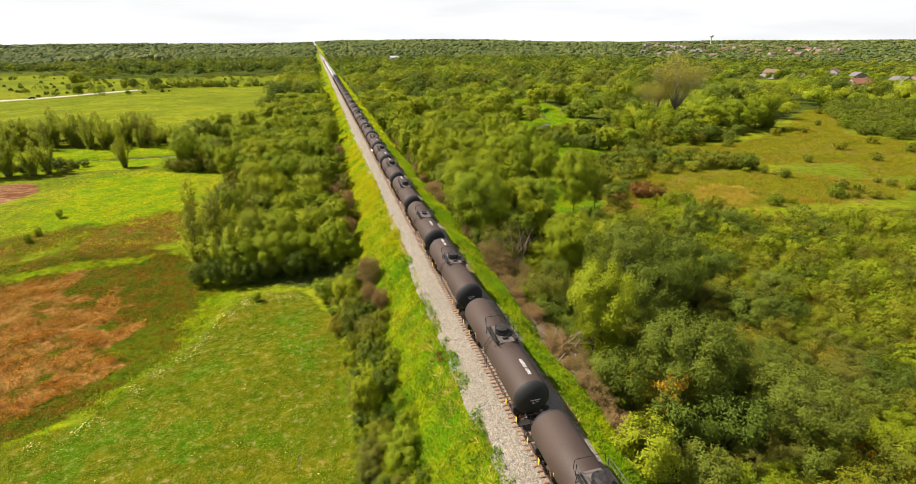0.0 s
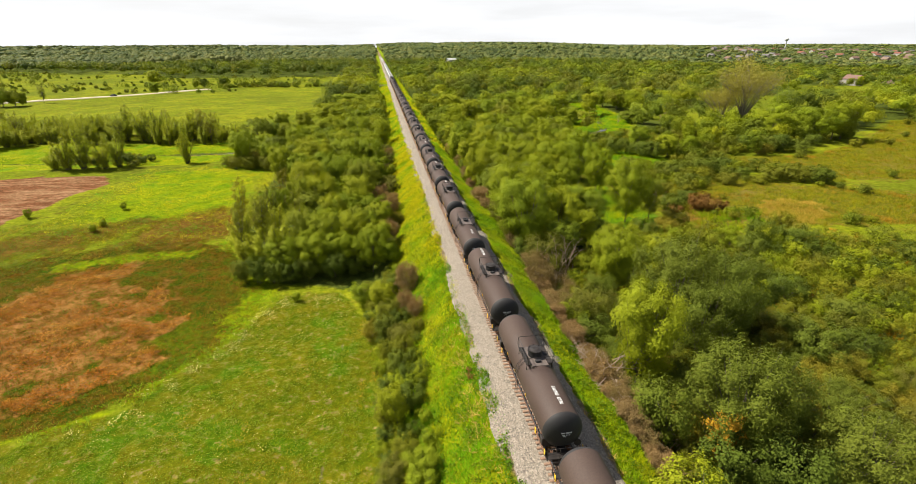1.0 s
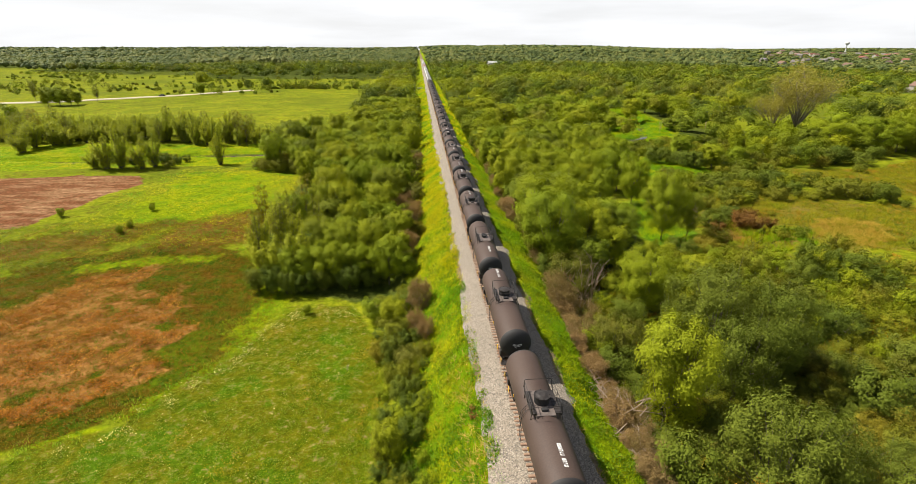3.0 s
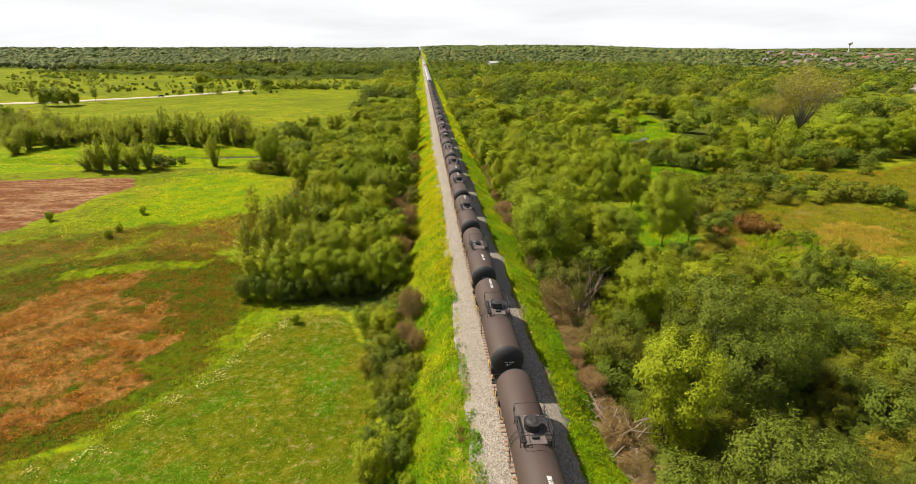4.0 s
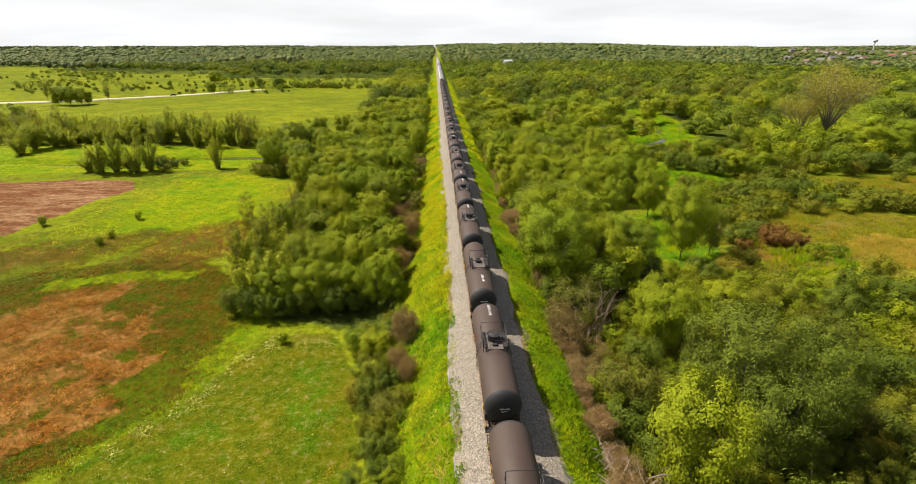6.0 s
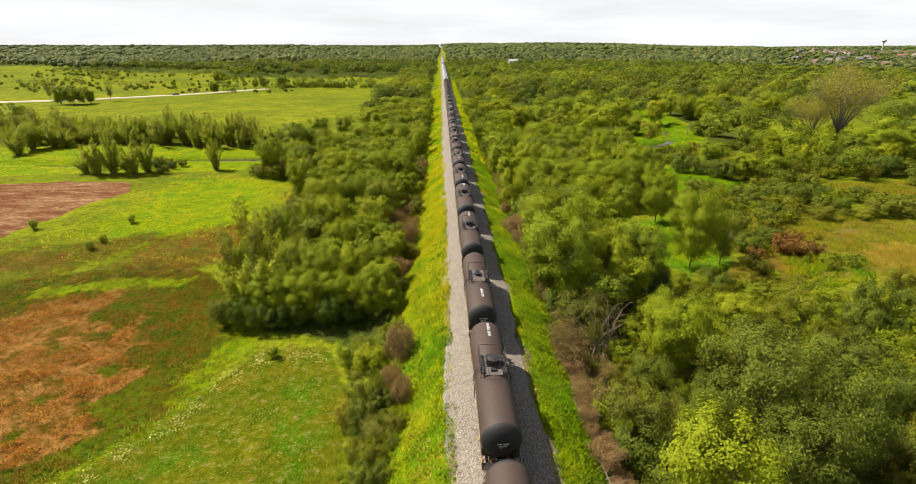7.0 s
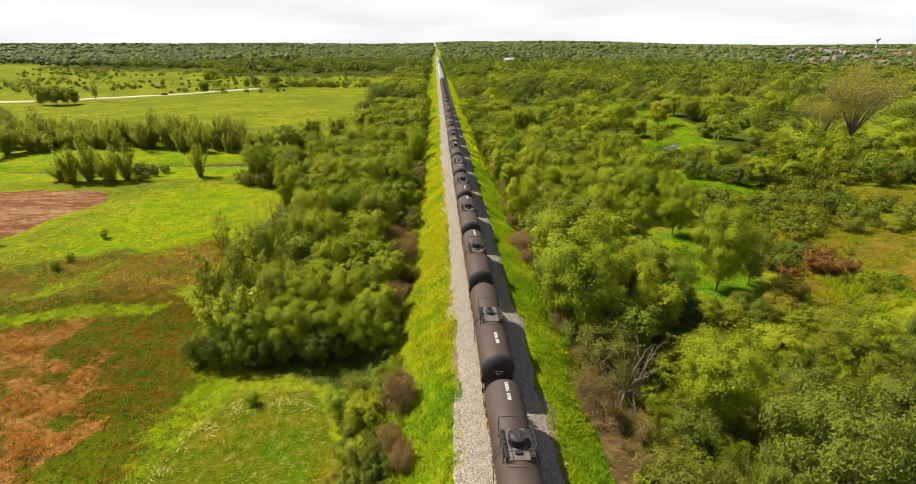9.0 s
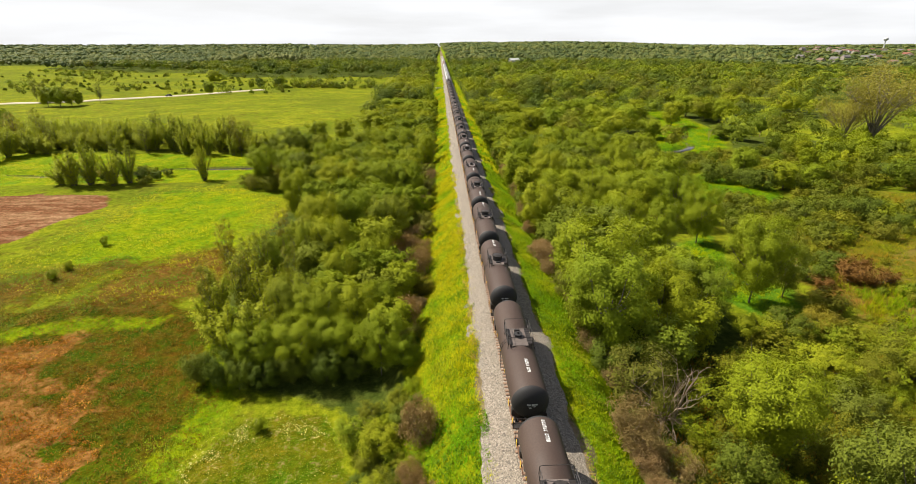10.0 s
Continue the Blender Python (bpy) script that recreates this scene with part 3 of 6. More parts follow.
lush = np.maximum(lush, np.where(GX > 0, on_bank, 0.0))
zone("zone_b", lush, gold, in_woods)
zone("zone_c", np.where(GX < 0, on_bank, 0.0), np.max([soft(inside(RED_PATCH, GX, GY), 5)] + [0.84 * soft(inside(o, GX, GY), 7) for o in BROWN_WEST], axis=0), soft(np.where(GX < 0, 3.5, 4.3) + 0.6 * wave(GX, GY, 9, 14) - side, 0.8))
zone("zone_d", np.maximum(soft(inside(WEEDS_WEST, GX, GY), 5), 0.46 * soft(inside([(-100, 96), (-100, 118), (-86, 124), (-80, 150), (-44, 150), (-42, 104)], GX, GY), 6)), 0.46 * soft(0.5 - np.minimum(np.abs(GX + 18.2 + 0.05 * (GY - 60)), np.abs(GX + 20.0 + 0.05 * (GY - 60))), 0.5) * soft(GY - 40, 4) * soft(80 - GY, 4), np.max([soft(inside(o, GX, GY), 4) for o in (LUSH_POND, LUSH_GLADE, LUSH_NOOK)], axis=0))
ground = tagged(new("ground", ground_mesh), "grassy land with meadows, dry patches and bare soil", "ground", kind="structure")


def strip(name, line, half, lift, material, crown=0.0, follow=True):
    """A long band laid along a line, on the ground or at one height."""
    pts = []
    for (ax, ay), (bx, by) in zip(line, line[1:]):
        k = max(2, int(math.hypot(bx - ax, by - ay) / 6))
        pts += [(ax + (bx - ax) * i / k, ay + (by - ay) * i / k) for i in range(k)]
    pts = np.array(pts + [line[-1]], dtype=float)
    for _ in range(3):
        pts[1:-1] = 0.25 * pts[:-2] + 0.5 * pts[1:-1] + 0.25 * pts[2:]
    d = np.gradient(pts, axis=0)
    d /= np.linalg.norm(d, axis=1, keepdims=True)
    nrm = np.stack([-d[:, 1], d[:, 0]], axis=1)
    rows = []
    for off, up in ((-half - 0.4, -0.5), (-half, 0), (0, crown), (half, 0), (half + 0.4, -0.5)):
        q = pts + nrm * off
        z = (height(pts[:, 0], pts[:, 1]) if follow else np.zeros(len(pts))) + lift + up
        rows.append(np.column_stack([q, z]))
    v = np.stack(rows, axis=1).reshape(-1, 3)
    i = np.arange(len(pts) * 5).reshape(-1, 5)
    f = np.stack([i[:-1, :-1], i[1:, :-1], i[1:, 1:], i[:-1, 1:]], axis=-1).reshape(-1, 4)
    return bulk(name, v, f[:, ::-1], material, True)


tagged(new("road", strip("road", ROAD, 4.2, 0.35, M_ROAD, 0.08)), "pale concrete country road across the fields", "road", kind="structure")
tagged(new("water", strip("water", STREAM, 3.2, -7.95, M_WATER, 0.0, False)), "still brown water of a narrow stream", "stream", kind="structure")
tagged(new("water", strip("water", STREAM_EAST, 2.2, -8.05, M_WATER, 0.0, False)), "shining water of a stream in the meadow", "stream", kind="structure")


# ---- track ----
def ballast():
    ys = np.concatenate([np.arange(8, 220, 0.8), np.arange(220, 1400, 12.0)])
    cols = []
    for base, z, sway in ((-4.0, -1.0, 0.30), (-3.1, -0.56, 0.24), (-2.4, -0.42, 0.10), (-1.75, -0.28, 0.06), (-1.35, -0.235, 0), (0, -0.23, 0), (1.35, -0.235, 0), (1.75, -0.28, 0.06), (2.6, -0.46, 0.12), (3.9, -0.62, 0.2), (4.7, -1.15, 0.3)):
        x = base + sway * (0.7 * wave(ys * 0 + base, ys, 21, 15) + 0.8 * wave(ys * 0 + base, ys, 2.6, 16))
        cols.append(np.column_stack([x, ys, z + 0.03 * wave(x * 3, ys, 2.3, 17)]))
    v = np.stack(cols, axis=1).reshape(-1, 3)
    i = np.arange(len(ys) * len(cols)).reshape(len(ys), len(cols))
    f = np.stack([i[:-1, :-1], i[:-1, 1:], i[1:, 1:], i[1:, :-1]], axis=-1).reshape(-1, 4)
    return bulk("ballast", v, f, M_GRAVEL, True)


tagged(new("ballast", ballast()), "pale crushed-stone ballast under the railway track", "ballast", kind="structure")


def rail(x):
    prof = [(-0.07, -0.17), (0.07, -0.17), (0.07, -0.155), (0.012, -0.13), (0.012, -0.045), (0.036, -0.03), (0.034, 0), (-0.034, 0), (-0.036, -0.03), (-0.012, -0.045), (-0.012, -0.13), (-0.07, -0.155)]
    k = len(prof)
    v = [(x + a, y, b) for y in (8.0, 1400.0) for a, b in prof]
    f = [(i, (i + 1) % k, k + (i + 1) % k, k + i) for i in range(k)]
    me = bulk("rail", v, [f, [list(range(k))[::-1]], [list(range(k, 2 * k))]], M_RUST)
    me.materials.append(M_RAILTOP)
    me.polygons[6].material_index = 1
    return me


track = tagged(new("railway_track"), "single railway track with rusty rails on wooden ties", "railway track", kind="structure")
for x in (-0.753, 0.753):
    child("rail", rail(x), track, "rusty steel rail with a polished head")


# ---- plants ----
def crown_leaves(rng, clumps, count, length, width, lift=0.25, scatter=0.28, inner=0.22):
    """Leaf sprays over the shells of clumps (x, y, z, radius)."""
    c = np.asarray(clumps, dtype=float)
    pick = rng.choice(len(c), count, p=c[:, 3] ** 2 / np.sum(c[:, 3] ** 2))
    d = rng.normal(size=(count, 3))
    d[:, 2] = d[:, 2] * 0.9 + 0.25
    d /= np.linalg.norm(d, axis=1, keepdims=True)
    r = np.where(rng.random(count) < inner, rng.uniform(0.2, 0.8, count), np.abs(rng.normal(0.97, 0.27, count)))
    pos = c[pick, :3] + d * (c[pick, 3] * r)[:, None] * np.array([1, 1, 0.82])
    out = pos - np.array([0, 0, np.mean(c[:, 2]) - 0.5])
    out /= np.linalg.norm(out, axis=1, keepdims=True) + 1e-9
    nrm = 0.45 * d + 0.80 * out + np.array([0, 0, lift + 0.15]) + scatter * rng.normal(size=(count, 3))
    return leaf_sprays(rng, pos, nrm, length, width)


def broad_clumps(rng, h, radius, low, k, size):
    """Clumps that fill an uneven round crown."""
    out = []
    lean = rng.normal(size=2) * 0.08 * radius
    lobes = rng.uniform(0.72, 1.12, 7)
    for i in range(k):
        t = (i + 0.5) / k
        z = low + (h - low) * (0.10 + 0.86 * t ** 0.8)
        f = (z - low) / (h - low)
        wide = radius * (math.sin(math.pi * min(1.0, 0.16 + 0.80 * (1 - f) ** 0.85)) ** 0.75)
        a = i * 2.39996 + rng.normal() * 0.3
        r = wide * math.sqrt(rng.uniform(0.12, 0.85)) * lobes[int((a % 6.283) / 6.284 * 7)]
        s = size * rng.uniform(0.7, 1.3) * (1.0 - 0.25 * f)
        out.append((lean[0] * f + r * math.cos(a), lean[1] * f + r * math.sin(a), min(z, h - s * 0.8), s))
    return out


def limbs(rng, clumps, h, low, girth, every=1, stems=1):
    """A trunk, or several stems, with limbs that reach the clumps."""
    pieces = []
    top = np.array([0.0, 0.0, low + 0.55 * (h - low)])
    bases = []
    for s in range(stems):
        off = rng.normal(size=2) * 0.25 * (stems > 1)
        tip = top + np.array([*(rng.normal(size=2) * (0.25 + 0.8 * (stems > 1))), 0])
        mid = np.array([off[0] * 1.4, off[1] * 1.4, low * 0.7 + 0.15])
        pieces.append(tube([(off[0], off[1], -0.5), mid, (mid + tip) / 2 + rng.normal(size=3) * 0.12, tip], [girth, girth * 0.8, girth * 0.5, girth * 0.2], 6))
        bases.append((mid, tip))
    for i, (x, y, z, r) in enumerate(clumps):
        if i % every:
            continue
        mid, tip = bases[i % stems]
        f = rng.uniform(0.05, 0.75)
        a = mid * (1 - f) + tip * f
        b = np.array([x, y, z])
        bend = (a + b) / 2 + np.array([0, 0, -0.12 * np.linalg.norm(b - a)]) + rng.normal(size=3) * 0.15
        pieces.append(tube([a, bend, b, b + (b - bend) * 0.35], [girth * 0.38, girth * 0.26, girth * 0.12, girth * 0.03], 4))
    return join(pieces)


def plant(name, crown_mesh, wood_mesh, label, category, group):
    ob = tagged(new(name), label, category, group)
    child("trunk", wood_mesh, ob)
    if crown_mesh is not None:
        child("crown", crown_mesh, ob)
    return ob


KINDS = {}


def kind_of_tree(key, name, label, material, variants, h, radius, low, clumps, size, leaves, leaf, stems=1, girth=0.16, every=1, lift=0.25, category="tree", inner=0.25, wood=None):
    """Meshes for some variants of one kind of plant, in metres."""
    made = []
    for v in range(variants):
        rng = np.random.default_rng(sum(map(ord, key)) * 31 + v)
        c = broad_clumps(rng, h, radius, low, clumps, size)
        lv, lf = crown_leaves(rng, c, leaves, leaf[0], leaf[1], lift, inner=inner)
        wv, wf = limbs(rng, c, h, low, girth, every, stems)
        few, grown = (min(leaves // 3, 1500), 1.5) if key.endswith("_b") else (1500, 1.55)
        low_v, _ = crown_leaves(rng, c, few, leaf[0] * grown, leaf[1] * grown, lift, inner=inner)
        made.append((bulk("crown", lv, lf, material), bulk("trunk", wv, wf, wood or M_BARK, True), low_v, lv))
    KINDS[key] = (name, label, category, made)


kind_of_tree("bright", "tree", "broad yellow-green leafy tree of the wet woods", M_YELLOW, 5, 10.5, 4.8, 0.9, 80, 1.0, 25000, (0.20, 0.135), lift=0.2, every=4)
kind_of_tree("bright_b", "tree", "round yellow-green tree with a full crown", M_YELLOW, 4, 9.0, 4.2, 0.8, 48, 1.05, 6500, (0.37, 0.26), every=4, lift=0.2)
kind_of_tree("mid", "tree", "mid-green leafy tree with an uneven crown", M_MID, 4, 10.0, 4.4, 0.8, 60, 1.0, 20000, (0.205, 0.13), lift=0.2, every=4)
kind_of_tree("mid_b", "tree", "mid-green tree in dense woods", M_MID, 3, 9.0, 4.2, 0.8, 46, 1.05, 6000, (0.37, 0.25), every=4, lift=0.2)
kind_of_tree("willow", "willow_tree", "grey-green willow with fine drooping leaves", M_WILLOW, 3, 9.5, 5.6, 0.4, 110, 0.95, 26000, (0.27, 0.085), stems=3, lift=0.05, every=3)
kind_of_tree("deep", "shrub", "dark green leafy shrub at the wood's edge", M_DEEP, 4, 4.2, 2.7, 0.2, 34, 0.72, 7000, (0.165, 0.12), stems=3, girth=0.07, every=3, category="shrub")
kind_of_tree("grey", "shrub", "grey-green rounded shrub on the embankment", M_GREY, 3, 4.6, 3.1, 0.1, 40, 0.76, 8500, (0.16, 0.09), stems=4, girth=0.06, every=3, category="shrub")
kind_of_tree("olive", "shrub", "olive-green dense shrub of the thicket", M_OLIVE, 5, 3.6, 2.7, 0.05, 36, 0.70, 7000, (0.165, 0.10), stems=4, girth=0.05, every=2, category="shrub")
kind_of_tree("leafy", "shrub", "bright leafy shrub with yellow-green sprays", M_YELLOW, 3, 4.4, 2.6, 0.2, 34, 0.68, 7000, (0.17, 0.12), stems=3, girth=0.06, every=3, category="shrub")
kind_of_tree("olive_b", "shrub", "olive-green shrub in the far thicket", M_OLIVE, 3, 3.6, 2.8, 0.1, 26, 0.80, 2400, (0.29, 0.19), stems=2, girth=0.06, every=3, category="shrub")
kind_of_tree("deep_b", "shrub", "dark green round shrub of the wet meadow", M_DEEP, 3, 4.2, 3.2, 0.1, 28, 0.90, 2600, (0.30, 0.21), stems=2, girth=0.07, every=3, category="shrub")
kind_of_tree("slender", "tree", "slender thin-leaved tree with bare upper twigs", M_OLIVE, 3, 11.5, 2.2, 1.5, 30, 0.75, 2600, (0.26, 0.14), girth=0.10)

kind_of_tree("rusty", "shrub", "rust-red leaved shrub in the meadow", M_RUSTLEAF, 2, 2.6, 2.2, 0.1, 24, 0.6, 1500, (0.24, 0.14), stems=4, girth=0.05, every=3, category="shrub")

kind_of_tree("autumn", "shrub", "small golden-orange shrub in the thicket", M_AUTUMN, 1, 6.0, 1.5, 0.6, 20, 0.55, 2600, (0.17, 0.12), stems=2, girth=0.06, every=3, category="shrub")


def fan_tree(key, label, material, variants, h, radius, stems, leaves, leaf):
    """A willow of many stems that fan out from one foot, leafy from low down to the tips."""
    made = []
    for v in range(variants):
        rng = np.random.default_rng(1700 + v)
        pieces, curves = [], []
        for k in range(stems):
            a, lean = k * 2.4 + rng.normal() * 0.3, math.sqrt(rng.uniform(0.03, 1.0))
            out = np.array([math.cos(a), math.sin(a), 0]) * radius * lean
            top = h * (1 - 0.38 * lean ** 2) * rng.uniform(0.78, 1.0)
            pts = np.array([0.12 * out + (0, 0, -0.4), 0.28 * out + (0, 0, 0.3 * top), 0.6 * out + (0, 0, 0.68 * top), out + (0, 0, top)])
            pieces.append(tube(pts, [0.13, 0.10, 0.06, 0.012], 4))
            curves.append(pts)
        curves = np.array(curves)
        for count, grown, shape in ((leaves, 1.0, 0), (leaves // 3, 1.5, 1)):
            w = rng.integers(0, stems, count)
            f = rng.uniform(0.12, 1.0, count) ** 0.85 * 2.999
            i, u = f.astype(int), (f % 1)[:, None]
            pos = curves[w, i] * (1 - u) + curves[w, i + 1] * u
            d = rng.normal(size=(count, 3))
            d /= np.linalg.norm(d, axis=1, keepdims=True)
            pos = pos + d * (rng.uniform(0.1, 1.0, count) * (1.65 - 0.27 * f))[:, None] * np.array([0.9, 0.9, 0.8])
            pos[:, 2] = np.maximum(pos[:, 2], 0.1)
            mesh_v, mesh_f = leaf_sprays(rng, pos, 0.4 * d + 0.2 * pos * (1, 1, 0) + (0, 0, 0.85), leaf[0] * grown, leaf[1] * grown)
            if shape == 0:
                crown = bulk("crown", mesh_v, mesh_f, material)
        made.append((crown, bulk("trunk", *join(pieces), M_BARK, True), mesh_v))
    KINDS[key] = ("willow_tree", label, "tree", made)


fan_tree("fan", "many-stemmed feathery willow beside the stream", M_FAN, 4, 9.0, 3.4, 17, 3600, (0.40, 0.18))


kind_of_tree("dry", "dry_shrub", "brown dry twiggy shrub along the railway bank", M_TWIG, 3, 3.0, 2.3, 0.05, 34, 0.66, 5200, (0.30, 0.032), stems=6, girth=0.04, every=1, category="shrub", lift=0.0, wood=M_DEADWOOD)
kind_of_tree("drygrey", "dry_shrub", "half-dead grey-brown brush with bare twigs", M_BRUSH, 3, 3.6, 2.5, 0.05, 34, 0.72, 5200, (0.28, 0.036), stems=6, girth=0.04, every=1, category="shrub", lift=0.0, wood=M_DEADWOOD)


def bare_tree(key, label, h, spread, girth, n1, n2, material, leaf_material, leaves):
    """A tall open tree whose limbs show through thin pale leaves."""
    rng = np.random.default_rng(len(key) + 77)
    pieces, ends = [], []
    pieces.append(tube([(0, 0, -0.5), (0.1, 0, 0.12 * h), (0.2, 0.1, 0.25 * h)], [girth, girth * 0.8, girth * 0.7], 7))
    for i in range(n1):
        a = i * 2.4 + rng.normal() * 0.2
        lean = rng.uniform(0.25, 1.0)
        p0 = np.array([0.2, 0.1, h * rng.uniform(0.16, 0.25)])
        p2 = np.array([spread * lean * math.cos(a), spread * lean * math.sin(a), h * rng.uniform(0.74, 1.0) * (1 - 0.16 * lean)])
        p1 = p0 * 0.5 + p2 * 0.5 + np.array([-0.08 * p2[0], -0.08 * p2[1], 0.05 * h])
        pieces.append(tube([p0, p1, p2], [girth * 0.5, girth * 0.3, girth * 0.06], 5))
        for j in range(n2):
            f = rng.uniform(0.4, 1.0)
            q0 = p0 * (1 - f) ** 2 + 2 * p1 * f * (1 - f) + p2 * f * f
            q1 = q0 + np.array([rng.normal() * 0.09 * h, rng.normal() * 0.09 * h, rng.uniform(0.06, 0.24) * h])
            pieces.append(tube([q0, (q0 + q1) / 2 + rng.normal(size=3) * 0.1, q1], [girth * 0.16, girth * 0.09, girth * 0.025], 3))
            ends += [q0 * 0.4 + q1 * 0.6, q1]
    wood = bulk("trunk", *join(pieces), material, True)
    crown = None
    if leaves:
        e = np.array(ends)[rng.choice(len(ends), leaves)] + rng.normal(size=(leaves, 3)) * 0.06 * h
        crown = bulk("crown", *leaf_sprays(rng, e, rng.normal(size=(leaves, 3)) + np.array([0, 0, 0.4]), 0.34, 0.15), leaf_material)
    KINDS[key] = ("open_tree" if leaves else "dead_tree", label, "tree", [(crown, wood)])


bare_tree("open", "tall pale open-crowned tree with visible branches", 15.0, 8.6, 0.30, 17, 13, M_PALEBARK, M_PALE, 9000)
bare_tree("dead", "bare dead tree with pale grey branches", 6.5, 3.0, 0.13, 7, 5, M_DEADWOOD, None, 0)
FIRST = {}
PLACED = []


def put_plant(key, x, y, scale=1.0, turn=None, rng=random, tall=1.0):
    name, label, category, made = KINDS[key]
    v = rng.randrange(len(made))
    turn = rng.uniform(0, 360) if turn is None else turn
    m = pose(x, y, float(height(x, y)) - 0.05, 0, 0, turn) @ Matrix.Diagonal((scale, scale, scale * tall, 1))
    if (key, v) not in FIRST:
        ob = plant(name, made[v][0], made[v][1], label, category, "plants beside the railway")
        ob.matrix_basis = m
        FIRST[key, v] = ob
        return ob
    src = FIRST[key, v]
    keep = src.scale.copy()
    src.scale = (1, 1, 1)
    ob = copy_thing(src, m)
    src.scale = keep
    return ob


def stand(key, rows, tall=1.0):
    """Single plants: x, y, size and, where it differs, how much taller or lower than usual."""
    for x, y, s, *stretch in rows:
        PLACED.append((x, y, 3.4 * s if KINDS[key][2] == "tree" else 1.9 * s))
        put_plant(key, x, y, s, tall=stretch[0] if stretch else tall)


# plants that stand out, east of the track
stand("willow", [(25.5, 61, 1.1, 1.32), (30.5, 58.5, 0.9, 1.4), (20.5, 60, 0.66, 1.5), (25, 55, 0.8, 1.35), (19.2, 40, 1.02, 1.18), (24.2, 41.5, 0.7, 1.3), (27, 34, 0.95, 0.85), (33, 42, 0.7, 0.7)])
stand("deep", [(12.6, 41.5, 1.1, 1.5), (15.8, 36.2, 1.2, 1.2), (21, 34.8, 1.2, 1.3), (14, 46, 0.9, 1.1), (20, 49.5, 1.0, 0.9), (17, 45.5, 0.9, 0.8)])
stand("bright", [(15.4, 101, 1.4, 1.0), (13.6, 90.5, 1.25, 1.12), (20.8, 93.5, 0.95, 1.1), (21.5, 98.7, 0.82, 1.27), (39.5, 104.0, 1.0, 1.35), (11.6, 128.9, 0.88, 1.25), (18.3, 143.7, 1.15, 0.96), (26.2, 143.2, 1.12, 0.98), (25.4, 123.9, 0.86, 1.28), (35.8, 142.4, 1.29, 0.85), (44.4, 141.8, 1.21, 0.9), (43.1, 128.4, 0.81, 1.36), (32.5, 121.7, 0.82, 1.33), (18.4, 125.5, 0.76, 1.44), (15.4, 203.6, 1.4, 0.81), (32.2, 199.3, 1.6, 0.72), (39.5, 190.1, 1.42, 0.81), (41.1, 172.4, 0.97, 1.17), (16.4, 179.0, 0.99, 1.15), (19.5, 161.5, 0.99, 1.16), (22.9, 73.7, 0.94, 1.08), (15.4, 51.5, 0.92, 1.32)])
stand("bright_b", [(25.9, 276.2, 1.85, 0.75), (31.1, 248.9, 1.48, 0.94), (40.2, 248.2, 1.61, 0.86), (54.6, 280.1, 1.73, 0.8), (66.8, 292.3, 2.0, 0.7), (61.7, 246.6, 1.48, 0.94), (76.3, 260.9, 1.7, 0.82), (87.0, 284.1, 1.49, 0.93), (79.0, 243.2, 1.45, 0.61), (101.6, 274.7, 1.47, 0.87), (123.2, 306.3, 1.89, 0.68), (125.5, 291.9, 1.72, 0.74), (129.9, 285.0, 1.69, 0.76), (152.3, 311.8, 2.17, 0.59), (79.6, 177.3, 1.08, 0.99), (85.4, 166.8, 1.13, 0.79), (94.4, 167.7, 0.95, 0.82)])
stand("bright_b", [])
stand("deep", [(56.0, 85.0, 1.11, 1.45), (63.4, 84.4, 1.46, 0.83), (52.3, 81.3, 1.03, 1.13), (38.3, 94.1, 1.16, 0.9), (19.1, 71.1, 0.99, 1.14)])
stand("deep_b", [(70.7, 176.2, 1.39, 0.99), (76.0, 174.1, 1.23, 0.97), (77.8, 169.0, 1.2, 1.03), (79.5, 165.7, 1.05, 1.32), (120.8, 174.2, 1.47, 0.88), (127.2, 172.0, 1.59, 0.86), (131.6, 169.9, 1.39, 1.11), (137.1, 167.8, 1.56, 0.69), (151.9, 179.3, 1.34, 0.79), (73.1, 142.0, 0.91, 0.92), (82.7, 141.3, 1.17, 0.91), (86.9, 142.2, 1.18, 0.97), (90.5, 143.1, 1.03, 0.97), (90.9, 136.3, 0.89, 0.83), (108.2, 128.8, 1.24, 0.91), (110.2, 127.6, 1.0, 0.92), (62.2, 116.9, 0.92, 0.8), (54.5, 112.0, 0.99, 0.87)])
stand("drygrey", [(10.0, 73.2, 0.96, 1.45)])
stand("grey", [(13.6, 80.6, 1.44, 1.06), (14.9, 63.0, 1.13, 1.3)])
stand("leafy", [(34.7, 93.2, 1.18, 0.83), (37.2, 84.4, 1.35, 0.76), (49.7, 84.4, 1.1, 0.9), (43.2, 92.6, 1.0, 0.75), (9.5, 32.2, 1.19, 0.96)])
stand("mid", [(26.6, 95.8, 1.0, 1.08), (46.0, 106.0, 0.66, 1.45)])
stand("mid_b", [(108.1, 242.1, 1.44, 0.46), (113.5, 237.9, 1.42, 0.47), (136.0, 190.7, 1.34, 0.7), (173.3, 187.9, 1.61, 0.83)])
stand("olive", [(43.3, 94.5, 1.18, 0.97), (68.7, 94.3, 1.02, 1.13), (46.0, 84.7, 1.23, 1.13), (41.8, 84.0, 1.04, 1.07)])
